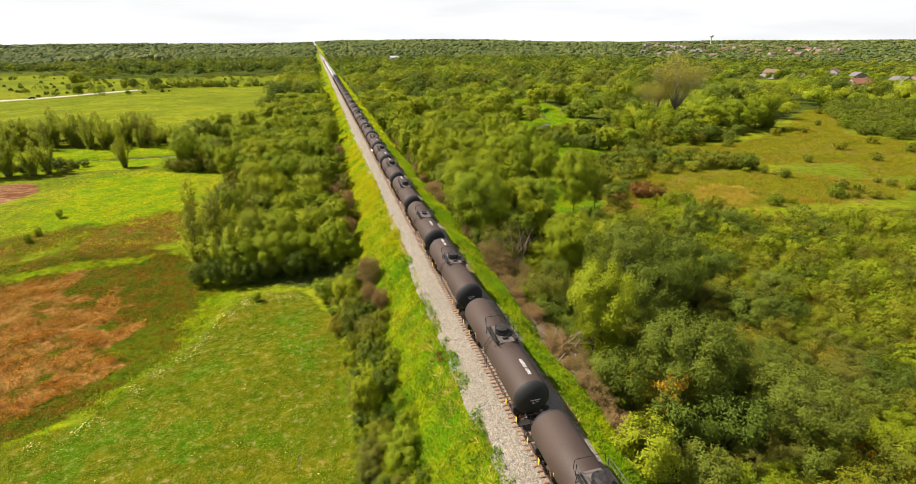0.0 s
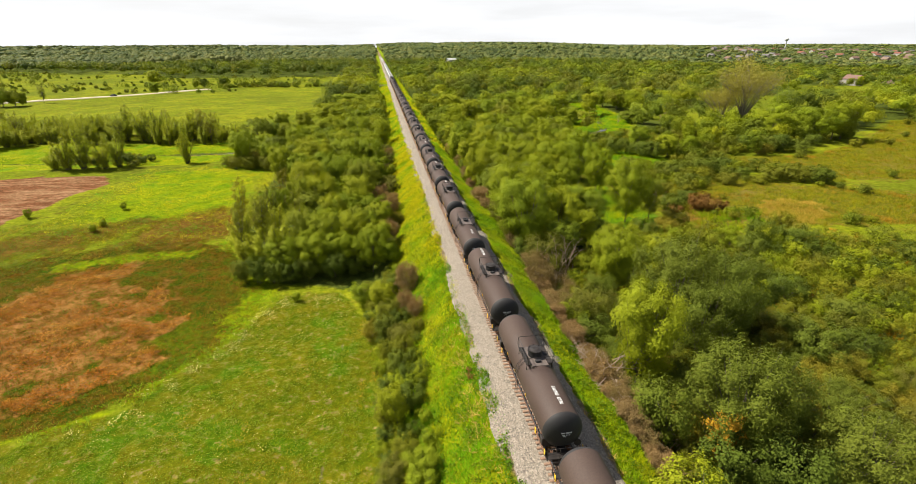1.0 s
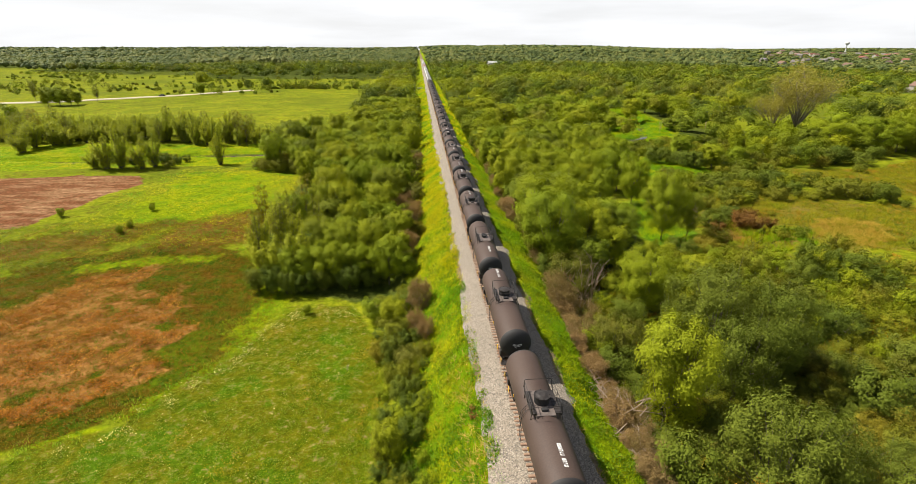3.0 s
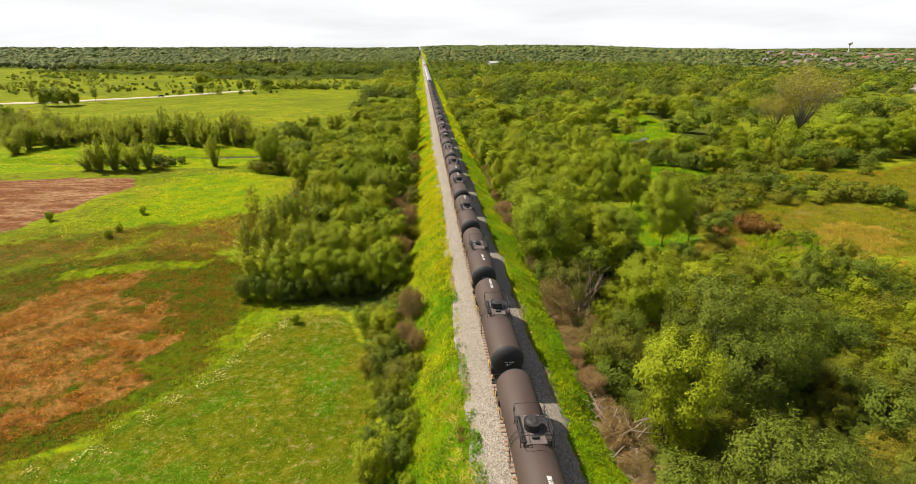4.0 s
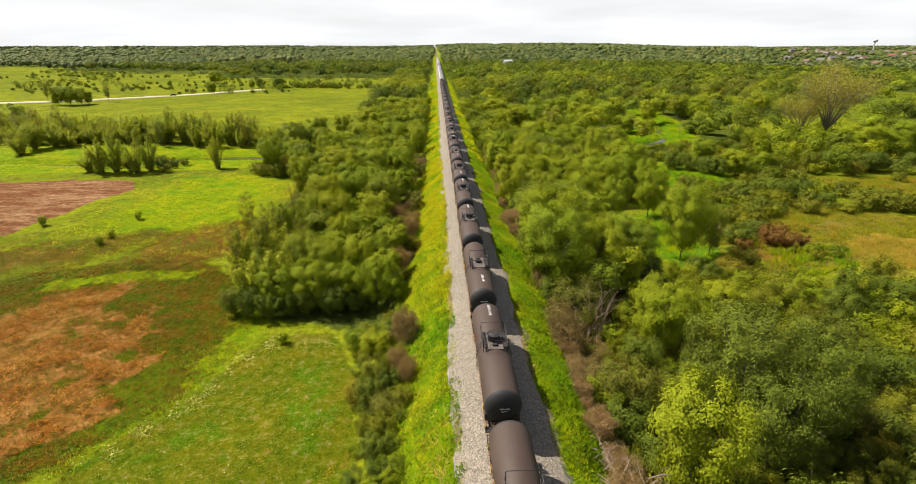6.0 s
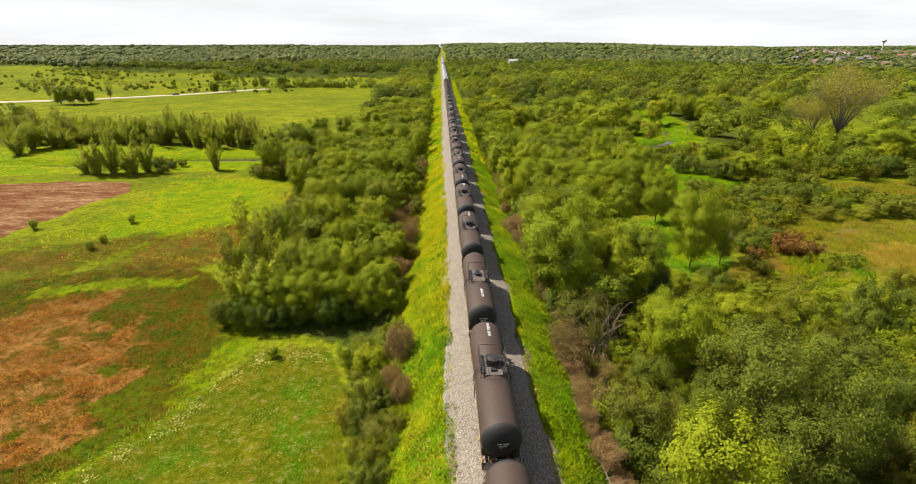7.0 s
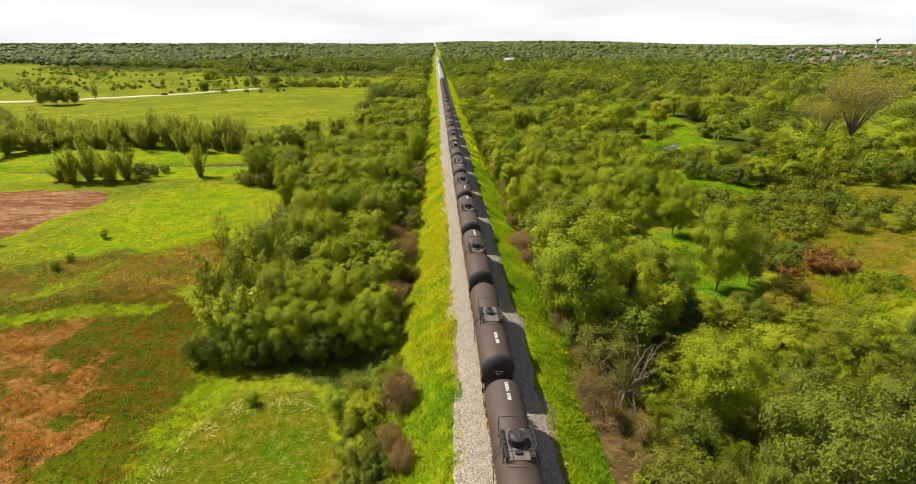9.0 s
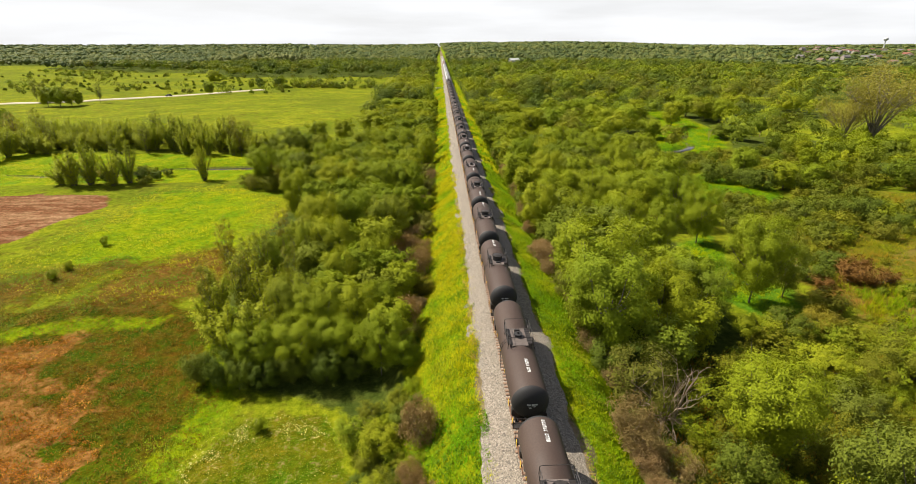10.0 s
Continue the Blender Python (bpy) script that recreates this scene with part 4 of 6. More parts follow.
stand("olive_b", [(98.7, 167.4, 1.37, 1.05), (110.7, 170.7, 1.41, 1.3), (122.1, 167.3, 1.41, 0.74), (74.9, 137.5, 0.9, 0.96), (82.2, 129.7, 1.07, 0.93), (96.8, 132.1, 1.27, 0.89), (102.0, 131.7, 1.38, 0.91), (104.4, 130.0, 1.27, 0.98), (92.0, 130.0, 0.97, 0.64), (49.3, 101.2, 1.22, 0.81)])
stand("rusty", [(60.7, 110.8, 1.43), (63.6, 109.9, 1.26), (64.8, 114.1, 1.0, 1.3), (54.3, 108.6, 0.84), (67.1, 110.3, 0.75, 1.1), (62, 113.5, 1.2)])
stand("dry", [(9.4, 62, 0.6), (9.9, 57.5, 0.8), (10.4, 54, 0.7), (9.6, 50, 0.85), (10.5, 46.5, 0.7), (9.7, 43, 0.6), (10.4, 70.5, 0.85), (9.2, 112, 1.1), (9.8, 116, 1.0), (9.4, 108, 0.8), (10.6, 38, 0.6), (9.8, 128, 0.9), (12, 180, 1.2)])
stand("drygrey", [(11.6, 51, 0.8), (11.2, 66, 0.9), (10.8, 72, 1.0, 1.3), (12.2, 70, 1.0, 1.2), (11, 90, 0.8), (11.4, 99, 0.8), (11.3, 140, 1.1), (12, 158, 1.2), (20, 188, 1.3)])
stand("dead", [(14.6, 77.2, 1.3), (16.6, 78.6, 1.22), (10.8, 46.8, 0.4), (100, 236, 0.9), (50, 112, 0.9), (19, 176, 1.2), (128, 248, 1.1)])
stand("deep", [(31, 70, 1.3), (36, 62, 1.2), (42, 73, 1.3), (46, 66, 1.2), (29.5, 66, 1.2), (39, 52, 1.3), (35, 78, 1.1), (48, 58, 1.2)])
stand("bright", [(144.5, 190.1, 1.73, 0.65), (160.5, 188.9, 1.87, 0.66), (169.5, 188.2, 1.87, 0.78), (154.1, 189.4, 1.17, 0.85)])
stand("autumn", [(16.3, 38.2, 1.1, 1.05), (75, 88, 0.7, 0.6), (79, 86, 0.6, 0.6)])
stand("open", [(148, 214, 2.1, 0.9), (140, 218, 1.2)])
# plants that stand out, west of the track
stand("fan", [(-34.5, 94.5, 0.95, 0.95), (-30.8, 95, 1.05, 1.0), (-38, 98.5, 0.9, 1.0), (-40, 105, 0.9, 1.1), (-37.5, 111, 0.95, 1.15), (-26.5, 101, 1.0, 1.1), (-33, 104, 1.1, 1.1)])
stand("bright", [(-24.5, 91.5, 0.78, 0.95), (-20, 92, 0.7, 0.95), (-29.5, 91, 0.66, 1.0)])
stand("olive", [(-57, 171.5, 1.1), (-52, 170, 1.2), (-55, 177, 1.2), (-50, 175, 1.3), (-60, 175, 1.0), (-47, 168, 1.2)])
stand("bright", [(-50.5, 181, 0.8), (-46, 172, 0.75)])
stand("bright", [(-54.7, 174.0, 0.94, 1.16), (-29.9, 202.2, 1.56, 0.7), (-20.1, 202.9, 1.36, 0.81), (-37.5, 179.0, 0.98, 1.11), (-29.9, 154.0, 1.27, 0.86), (-21.2, 155.0, 1.32, 0.83), (-30.2, 127.7, 0.88, 1.24), (-23.0, 130.5, 0.9, 1.21), (-37.7, 144.2, 0.85, 1.3), (-24.4, 115.6, 0.8, 1.37), (-23.1, 97.0, 0.81, 1.09), (-18.0, 96.6, 0.61, 1.45), (-14.5, 89.9, 0.68, 1.23), (-29.4, 117.2, 0.74, 1.42), (-34.1, 113.0, 0.64, 1.45)])
stand("bright_b", [(-30.7, 311.0, 2.3, 0.51), (-36.3, 262.3, 1.63, 0.72), (-19.0, 300.1, 1.86, 0.63), (-19.8, 233.2, 1.43, 0.81), (-13.1, 253.5, 1.14, 1.02), (-43.6, 233.1, 1.42, 0.82), (-51.7, 226.4, 1.26, 0.93), (-30.4, 243.9, 1.39, 0.84)])
stand("deep", [(-36.2, 89.6, 0.75, 1.34), (-33.6, 88.8, 0.8, 1.45), (-31, 88.6, 0.71, 1.42), (-28.2, 88.9, 0.81, 1.18), (-25, 89.6, 0.77, 1.19), (-21, 89.3, 0.97, 1.11), (-17.5, 90, 0.75, 1.02), (-12.5, 65.9, 0.72, 1.28), (-11.1, 56.9, 0.62, 1.21), (-10.3, 53.4, 0.48, 1.32)])
stand("dry", [(-9.3, 75.1, 0.97, 1.6), (-9.9, 69.7, 0.69, 1.6), (-13.7, 120.7, 1.35, 1.6), (-10.9, 112.1, 1.14, 1.6), (-11.5, 96.2, 1.07, 1.6), (-8.5, 67.2, 0.6, 1.6)])
stand("fan", [(-106.3, 174.4, 1.22, 1.0), (-102.3, 175.6, 1.29, 1.1), (-96.2, 175.2, 1.09, 1.05), (-93.5, 178.0, 1.17, 1.16), (-110.8, 176.3, 1.0, 0.76), (-74.4, 181.3, 0.88, 1.44), (-153.6, 213.5, 1.47, 0.91), (-149.1, 217.6, 1.52, 0.73), (-137.0, 223.7, 1.27, 0.73), (-134.3, 228.4, 1.49, 0.73), (-129.9, 230.7, 1.5, 0.78), (-124.1, 230.2, 1.44, 0.89), (-118.2, 229.8, 1.32, 0.79), (-111.1, 226.7, 1.49, 0.98), (-104.8, 226.2, 1.49, 1.05), (-99.5, 225.8, 1.42, 1.03), (-93.6, 227.9, 1.19, 0.88), (-86.5, 227.4, 1.52, 0.97), (-80.7, 227.0, 1.34, 0.88), (-75.6, 229.2, 1.35, 0.56)])
stand("fan", [(-70.9, 228.8, 1.35, 0.61), (-152.6, 205.2, 1.41, 0.72), (-143.7, 217.2, 1.41, 0.56), (-101.9, 223.5, 1.29, 0.87), (-112.2, 224.3, 1.28, 0.78)])
stand("olive", [(-12.1, 69.4, 0.73, 1.45), (-14.4, 67.7, 0.6, 1.45), (-10.5, 59.8, 0.63, 1.25), (-8.4, 63.0, 0.4, 1.42)])
stand("leafy", [(-13.0, 76.2, 0.9, 1.09), (-15.9, 77.9, 0.78, 1.09), (-11.9, 49.1, 0.72, 1.45)])
stand("bright", [(-11.4, 188.8, 0.82, 1.29), (-14.2, 152.8, 0.82, 1.29), (-14.8, 98.1, 0.58, 1.45), (-17.7, 113.4, 0.6, 1.45), (-22.2, 107.4, 0.68, 1.36)])
stand("mid", [(-56.7, 205.6, 1.33, 0.87), (-16.8, 126.7, 0.89, 1.3), (-27.2, 98.7, 0.78, 1.22)])
stand("olive", [(-12.4, 61.8, 0.56, 1.45), (-13.1, 50.3, 0.45, 1.45)])
stand("slender", [(-41.6, 114.6, 0.87, 1.2), (-35.9, 108.3, 0.77, 1.35), (-34.7, 110.9, 0.75, 1.39), (-33.9, 119.3, 0.91, 1.14), (-38.2, 98.5, 0.74, 1.41), (-29.3, 117.2, 0.8, 1.31), (-35.1, 102.3, 0.78, 1.34), (-28.9, 105.3, 0.71, 1.47)])
stand("bright_b", [(-249, 368, 1.5, 0.9), (-241, 367, 1.67, 0.81), (-236, 370, 1.5, 0.8), (-154, 758, 1.8, 0.4), (-137, 789, 1.6, 0.4)])
stand("bright_b", [(-233, 373, 0.85, 1.05), (-231, 572, 1.77, 0.8), (-182.5, 444, 1.16, 0.84), (-168, 496, 0.8), (-150, 520, 0.9)])
stand("deep_b", [(-164, 507, 1.44, 1.3), (-149, 506, 1.44, 1.25)])
stand("slender", [(-229, 387, 1.3, 0.85), (-271, 390, 1.3, 1.05)])
stand("dry", [(-10.5, 101, 0.8), (-10.6, 122, 1.0), (-11, 131, 0.9), (-10.8, 150, 1.0)])
# fallen pale limbs on the bank


def fallen_limb(x, y, size, seed):
    rng = np.random.default_rng(seed)
    pieces = []
    for k in range(11):
        a = rng.uniform(0, 6.283)
        p0 = np.array([*(rng.normal(size=2) * 0.5), rng.uniform(0.2, 0.9)])
        d = np.array([math.cos(a), math.sin(a), rng.uniform(-0.05, 0.35)]) * rng.uniform(0.9, 2.0)
        mid = p0 + d * 0.5 + rng.normal(size=3) * 0.18
        pieces.append(tube([p0, mid, p0 + d], [0.045, 0.032, 0.008], 4))
        for j in range(3):
            e = mid + d * rng.uniform(-0.2, 0.4)
            pieces.append(tube([e, e + rng.normal(size=3) * 0.3 + d * 0.2, e + d * 0.45 + rng.normal(size=3) * 0.4], [0.022, 0.014, 0.005], 3))
    ob = new("fallen_limb", bulk("fallen_limb", *join(pieces), M_DEADWOOD, True))
    ob.matrix_basis = pose(x, y, float(height(x, y)) + 0.5 * size, 0, 0, 0) @ Matrix.Scale(size, 4)
    tagged(ob, "pale bare fallen limb with forked branches on the bank", "dead branch")


for k, (x, y, s) in enumerate([(9.3, 54.2, 1.0), (9.6, 51.6, 1.1), (9.8, 44.5, 0.9), (15.2, 77.6, 1.5), (17, 78.6, 1.3), (13, 40.5, 1.0), (10.2, 49.4, 1.6), (10.6, 47.2, 1.4)]):
    fallen_limb(x, y, s, 300 + k)
# young trees in the meadow
stand("leafy", [(-91, 128, 0.42), (-73, 132, 0.36), (-72.5, 121, 0.34), (-72.8, 117.5, 0.34), (-26.5, 81, 0.32)], tall=1.2)

# thicket and woods between them
fill = random.Random(11)


JOINED = []
TINTS = {"deep": 0.04, "deep_b": 0.17, "mid": 0.30, "mid_b": 0.32, "grey": 0.54, "drygrey": 0.5, "olive": 0.68, "olive_b": 0.64, "leafy": 0.80, "bright": 0.85, "bright_b": 0.87, "fan": 0.7}


def grow(outline, keys, gap, sizes, tries, avoid=(), single=True, tall=1.0, clustered=False):
    """Scatter plants inside an outline, apart from one another and from the single ones."""
    xs, ys = [p[0] for p in outline], [p[1] for p in outline]
    for _ in range(tries):
        x, y = fill.uniform(min(xs), max(xs)), fill.uniform(min(ys), max(ys))
        s = fill.uniform(*sizes)
        if inside(outline, x, y) < 0 or any(inside(o, x, y) > -1.5 for o in avoid):
            continue
        if clustered and wave(x, y, 26, 33) + 0.6 * wave(x, y, 11, 34) < 0.15:
            continue
        if any((x - a) ** 2 + (y - b) ** 2 < (0.5 * c + 0.5 * gap * s) ** 2 for a, b, c in PLACED):
            continue
        PLACED.append((x, y, gap * s))
        key = fill.choice(keys)
        if single and not (key in ("olive", "leafy", "grey", "deep") and y > 70 and x > 16):
            put_plant(key, x, y, s, rng=fill, tall=tall)
        else:
            JOINED.append((key, x, y, s, fill.uniform(0, 6.283), fill.uniform(-0.1, 0.1)))


stand("rusty", [(51, 101, 0.5), (-4.6, 47.6, 0.22), (-4.5, 48.6, 0.2)])
CLEAR = (GOLD_NEAR, GOLD_FAR, LUSH_NOOK, LUSH_GLADE, LUSH_POND)
grow([(13, 30), (11.5, 50), (12, 62), (44, 62), (44, 36), (26, 30)], ["olive", "deep", "olive", "deep", "olive", "grey"], 3.0, (0.6, 1.1), 700)
grow([(13, 24), (11.5, 50), (12, 78), (40, 96), (62, 88), (100, 82), (112, 40), (70, 18)], ["olive", "olive", "leafy", "olive", "olive", "leafy", "grey", "olive", "deep"], 2.9, (0.6, 1.15), 3600, (), False)
grow([(12, 82), (12, 200), (58, 200), (58, 172), (50, 156), (32, 134), (30, 100), (20, 80)], ["bright_b", "bright_b", "mid_b", "bright_b"], 4.6, (0.8, 1.2), 900, CLEAR)
grow([(10.5, 76), (10.5, 210), (14, 210), (14, 76)], ["deep", "grey", "drygrey", "olive"], 2.6, (0.6, 1.0), 120)
grow([(48, 120), (70, 126), (94, 138), (116, 132), (120, 160), (84, 178), (58, 150)], ["deep_b", "olive_b", "deep_b", "olive_b"], 3.6, (0.6, 1.15), 700, (LUSH_GLADE, GOLD_FAR), False)
grow([(58, 176), (80, 178), (104, 170), (104, 214), (64, 204)], ["deep_b", "olive_b", "olive_b"], 3.4, (0.6, 0.95), 260, CLEAR, False)
grow([(104, 168), (118, 164), (150, 182), (190, 200), (190, 214), (104, 214)], ["deep_b", "mid_b", "bright_b", "olive_b"], 4.2, (0.7, 1.1), 700, CLEAR, False)
grow(GOLD_NEAR, ["olive_b", "deep_b", "olive_b"], 2.4, (0.28, 0.7), 260, (STRAW_EAST,), False, clustered=True)
grow([(228, 203), (197, 170), (203, 148), (262, 160), (320, 235), (262, 236)], ["deep_b", "deep_b", "deep"], 3.0, (0.9, 1.4), 900, (), False)
grow([(120, 180), (126, 172), (150, 180), (180, 186), (182, 194), (124, 192)], ["deep_b", "olive_b"], 3.0, (0.7, 1.1), 160, (), False)
grow([(10.5, 200), (10.5, 330), (28, 330), (28, 200)], ["bright_b", "mid_b", "olive_b", "drygrey"], 4.0, (0.7, 1.1), 420, (), False)
grow([(-10.5, 200), (-10.5, 330), (-30, 330), (-30, 200)], ["bright_b", "mid_b", "bright_b"], 4.4, (0.8, 1.15), 420, (), False)
grow([(150, 186), (176, 196), (192, 206), (184, 220), (150, 204)], ["mid_b", "bright_b"], 5.0, (0.9, 1.3), 120, (), False)
grow(GOLD_FAR, ["deep_b", "olive_b"], 3.2, (0.5, 0.95), 160, (), False, clustered=True)
grow([(-12, 92), (-14, 210), (-42, 210), (-39, 170), (-34, 140), (-29, 108), (-20, 94)], ["bright_b", "bright_b", "mid_b", "bright_b"], 4.4, (0.75, 1.1), 500)
grow([(-62, 202), (-44, 166), (-36, 150), (-34, 210), (-50, 216)], ["bright_b", "mid_b", "fan", "olive", "olive"], 3.6, (0.6, 1.0), 240)
grow([(-9.5, 84), (-9.5, 210), (-13, 210), (-13, 84)], ["olive", "grey", "leafy", "drygrey"], 2.4, (0.5, 0.9), 120)
grow([(-9.8, 30), (-9.4, 60), (-11, 84), (-16, 84), (-13.5, 64), (-13.2, 50), (-13.2, 30)], ["deep", "grey", "olive", "leafy"], 2.4, (0.35, 0.7), 110)
grow([(-8.6, 34), (-8.6, 66), (-10, 84), (-16, 84), (-14, 64), (-14, 34)], ["leafy", "olive", "leafy", "deep"], 1.5, (0.22, 0.45), 260, (), False)
grow([(-112, 174), (-88, 174), (-86, 190), (-112, 190)], ["olive", "deep"], 3.4, (0.5, 0.8), 30)
grow([(-200, 226), (-130, 220), (-72, 216), (-74, 236), (-130, 246), (-200, 256)], ["fan", "fan", "slender", "fan"], 3.1, (0.75, 1.15), 480)

grow([(9.2, 36), (9.2, 76), (11.4, 76), (11.4, 36)], ["dry", "drygrey", "dry"], 1.6, (0.4, 0.8), 160)
# garden trees that half hide the houses
for hx, hy in ((384, 365), (376, 307), (430, 317), (472, 334), (422, 433), (492, 427), (455, 372)):
    for k in range(9):
        a, d = fill.uniform(2.6, 5.2), fill.uniform(11, 19)
        JOINED.append((fill.choice(["mid_b", "deep_b", "bright_b", "mid_b"]), hx + d * math.cos(a), hy + d * math.sin(a), fill.uniform(0.6, 1.05), fill.uniform(0, 6.283), fill.uniform(-0.15, 0.1)))


def thicket():
    """The shrubs and trees past the nearest, joined."""
    vs, ts = [], []
    pick = np.random.default_rng(19)
    for key, x, y, s, a, jitter in JOINED:
        if key not in TINTS or len(KINDS[key][3][0]) < 3:
            continue
        made = KINDS[key][3]
        one = made[pick.integers(len(made))]
        low = one[3][:3 * 3400] if x < 48 and y < 84 and len(one) > 3 else one[2]
        c, q = math.cos(a), math.sin(a)
        v = np.column_stack([low[:, 0] * c - low[:, 1] * q, low[:, 0] * q + low[:, 1] * c, low[:, 2]]) * s
        vs.append(v + np.array([x, y, float(height(x, y)) - 0.05]))
        ts.append(np.full(len(v), np.clip(TINTS[key] + jitter, 0, 1)))
    v = np.concatenate(vs)
    me = bulk("thicket", v, np.arange(len(v)).reshape(-1, 3), M_THICKET, False, np.concatenate(ts))
    tagged(new("thicket", me), "dense olive and dark green shrubs of the wet thicket", "thicket", kind="stuff")


thicket()


# ---- woods further off: too many to count ----
ICO = bmesh.new()
bmesh.ops.create_icosphere(ICO, subdivisions=1, radius=1.0)
ICO_V = np.array([v.co[:] for v in ICO.verts])
ICO_F = np.array([[v.index for v in f.verts] for f in ICO.faces])
ICO.free()


def woodland(name, label, near, far, gap, quads, leaf, size, material, seed, blob=0.40, top=14.0):
    """Crowns of many leaf clumps over a ring of country ahead, joined."""
    rng = np.random.default_rng(seed)
    reach = far * 1.05
    cx, cy = np.meshgrid(np.arange(-reach, reach, gap), np.arange(0, reach, gap))
    x = cx.ravel() + rng.uniform(-0.8, 0.8, cx.size) * gap
    y = cy.ravel() + rng.uniform(-0.8, 0.8, cx.size) * gap
    d = np.hypot(x, y)
    keep = (d > near) & (d <= far) & (x < 1.62 * y + 40) & (x > -0.98 * y - 30) & (np.abs(x) > 12)
    keep &= rng.random(x.size) < trees_at(x, y)
    keep &= (from_line(ROAD, x, y) > 10) & (from_line(STREAM_EAST, x, y) > 5)
    for ax, ay, ar in KEEP_CLEAR:
        keep &= np.hypot(x - ax, y - ay) > ar
    for ax, ay, ar in PLACED:
        if ay > 150:
            keep &= np.hypot(x - ax, y - ay) > 3.5 + 0.6 * ar
    if near < 300:
        keep &= (y > 212) | (x > 190) | (x < -210)
    x, y = x[keep], y[keep]
    k = len(x)
    kind = rng.random(k)
    grove = 0.55 + 0.30 * wave(x, y, 150, 21) + 0.26 * wave(x, y, 47, 22)
    tint = np.clip(grove + rng.normal(size=k) * 0.30, 0, 1)
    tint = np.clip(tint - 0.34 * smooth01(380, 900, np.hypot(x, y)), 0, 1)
    willows = np.exp(-((x + 330) / 90) ** 2 - ((y - 1010) / 60) ** 2) > 0.4
    tint = np.where(willows, 0.62, tint)
    r = size * gap * rng.uniform(0.30, 0.54, k)
    h = np.clip(rng.uniform(1.6, 2.5, k) * r, 4.0, top) * (1 + 0.18 * wave(x, y, 160, 23)) * np.where(willows, 1.6, 1.0)
    town = (x > 330) & (y > 260) & (x > 0.60 * y)
    r, h = np.where(town, 0.85 * r, r), np.where(town, 0.60 * h, h)
    z = height(x, y)
    centre = np.column_stack([x, y, z + h * 0.55])
    sph = np.column_stack([r, r, h * 0.47])
    jag = rng.uniform(0.60, 1.15, (k, len(ICO_V), 1))
    bv = (centre[:, None, :] + ICO_V[None] * sph[:, None, :] * jag * blob).reshape(-1, 3)
    bf = (ICO_F[None] + (np.arange(k) * len(ICO_V))[:, None, None]).reshape(-1, 3)
    dirs = rng.normal(size=(k, quads, 3))
    dirs[:, :, 2] = np.abs(dirs[:, :, 2]) * 1.1 - 0.42
    dirs /= np.linalg.norm(dirs, axis=2, keepdims=True)
    # each crown is a heap of rounded lobes
    heap = 7
    la = np.arange(heap) * 2.4 + rng.uniform(0, 6.28, (k, 1))
    lz = np.linspace(-0.35, 0.62, heap)[rng.permuted(np.tile(np.arange(heap), (k, 1)), axis=1)] + rng.uniform(-0.1, 0.1, (k, heap))
    lr = np.sqrt(np.clip(0.55 - 0.55 * np.clip(lz, 0, 1) ** 2, 0.04, 1)) * rng.uniform(0.75, 1.05, (k, heap))
    lobe = np.stack([lr * np.cos(la), lr * np.sin(la), lz], axis=-1)
    wide = rng.uniform(0.36, 0.54, (k, heap))
    which = rng.integers(0, heap, (k, quads))
    rows = np.arange(k)[:, None]
    pos = centre[:, None, :] + (lobe[rows, which] + dirs * (wide[rows, which] * rng.uniform(0.82, 1.08, (k, quads)))[..., None]) * sph[:, None, :]
    nrm = 0.7 * dirs + 0.8 * lobe[rows, which] + np.array([0, 0, 0.25 if near < 900 else 0.8]) + 0.2 * rng.normal(size=dirs.shape)
    lv, lf = leaf_sprays(rng, pos.reshape(-1, 3), nrm.reshape(-1, 3), leaf[0], leaf[1])
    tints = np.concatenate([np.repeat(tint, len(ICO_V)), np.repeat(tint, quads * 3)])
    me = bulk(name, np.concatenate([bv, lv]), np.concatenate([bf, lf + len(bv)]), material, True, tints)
    return tagged(new(name, me), label, "woods", kind="stuff")


KEEP_CLEAR = [(126, 985, 26), (120, 940, 22), (384, 365, 26), (376, 307, 24), (430, 317, 26), (472, 334, 24), (422, 433, 24), (492, 427, 26), (455, 372, 20)]
woodland("woodland", "dense yellow-green and dark green woods behind the thicket", 190, 430, 11.6, 1000, (0.64, 0.46), 1.16, M_WOODS, 31)
woodland("far_woodland", "mixed green woods in the middle distance", 430, 1000, 15.0, 190, (1.4, 1.0), 1.15, M_WOODS, 32, top=13.5)
woodland("distant_woodland", "dark green woods far off towards the horizon", 1000, 1600, 14.0, 30, (2.3, 1.6), 1.1, M_FAR_HAZED, 33, 0.8, top=13.0)
woodland("distant_woodland", "dark green woods far off towards the horizon", 1600, 2600, 25.0, 18, (4.4, 2.8), 0.95, M_FAR_HAZED, 35, 0.9, top=13.0)
woodland("horizon_woodland", "hazy dark green tree line along the horizon", 2600, 4550, 54.0, 12, (8.5, 5.0), 0.85, M_FAR_HAZED, 34, 0.95, top=13.0)


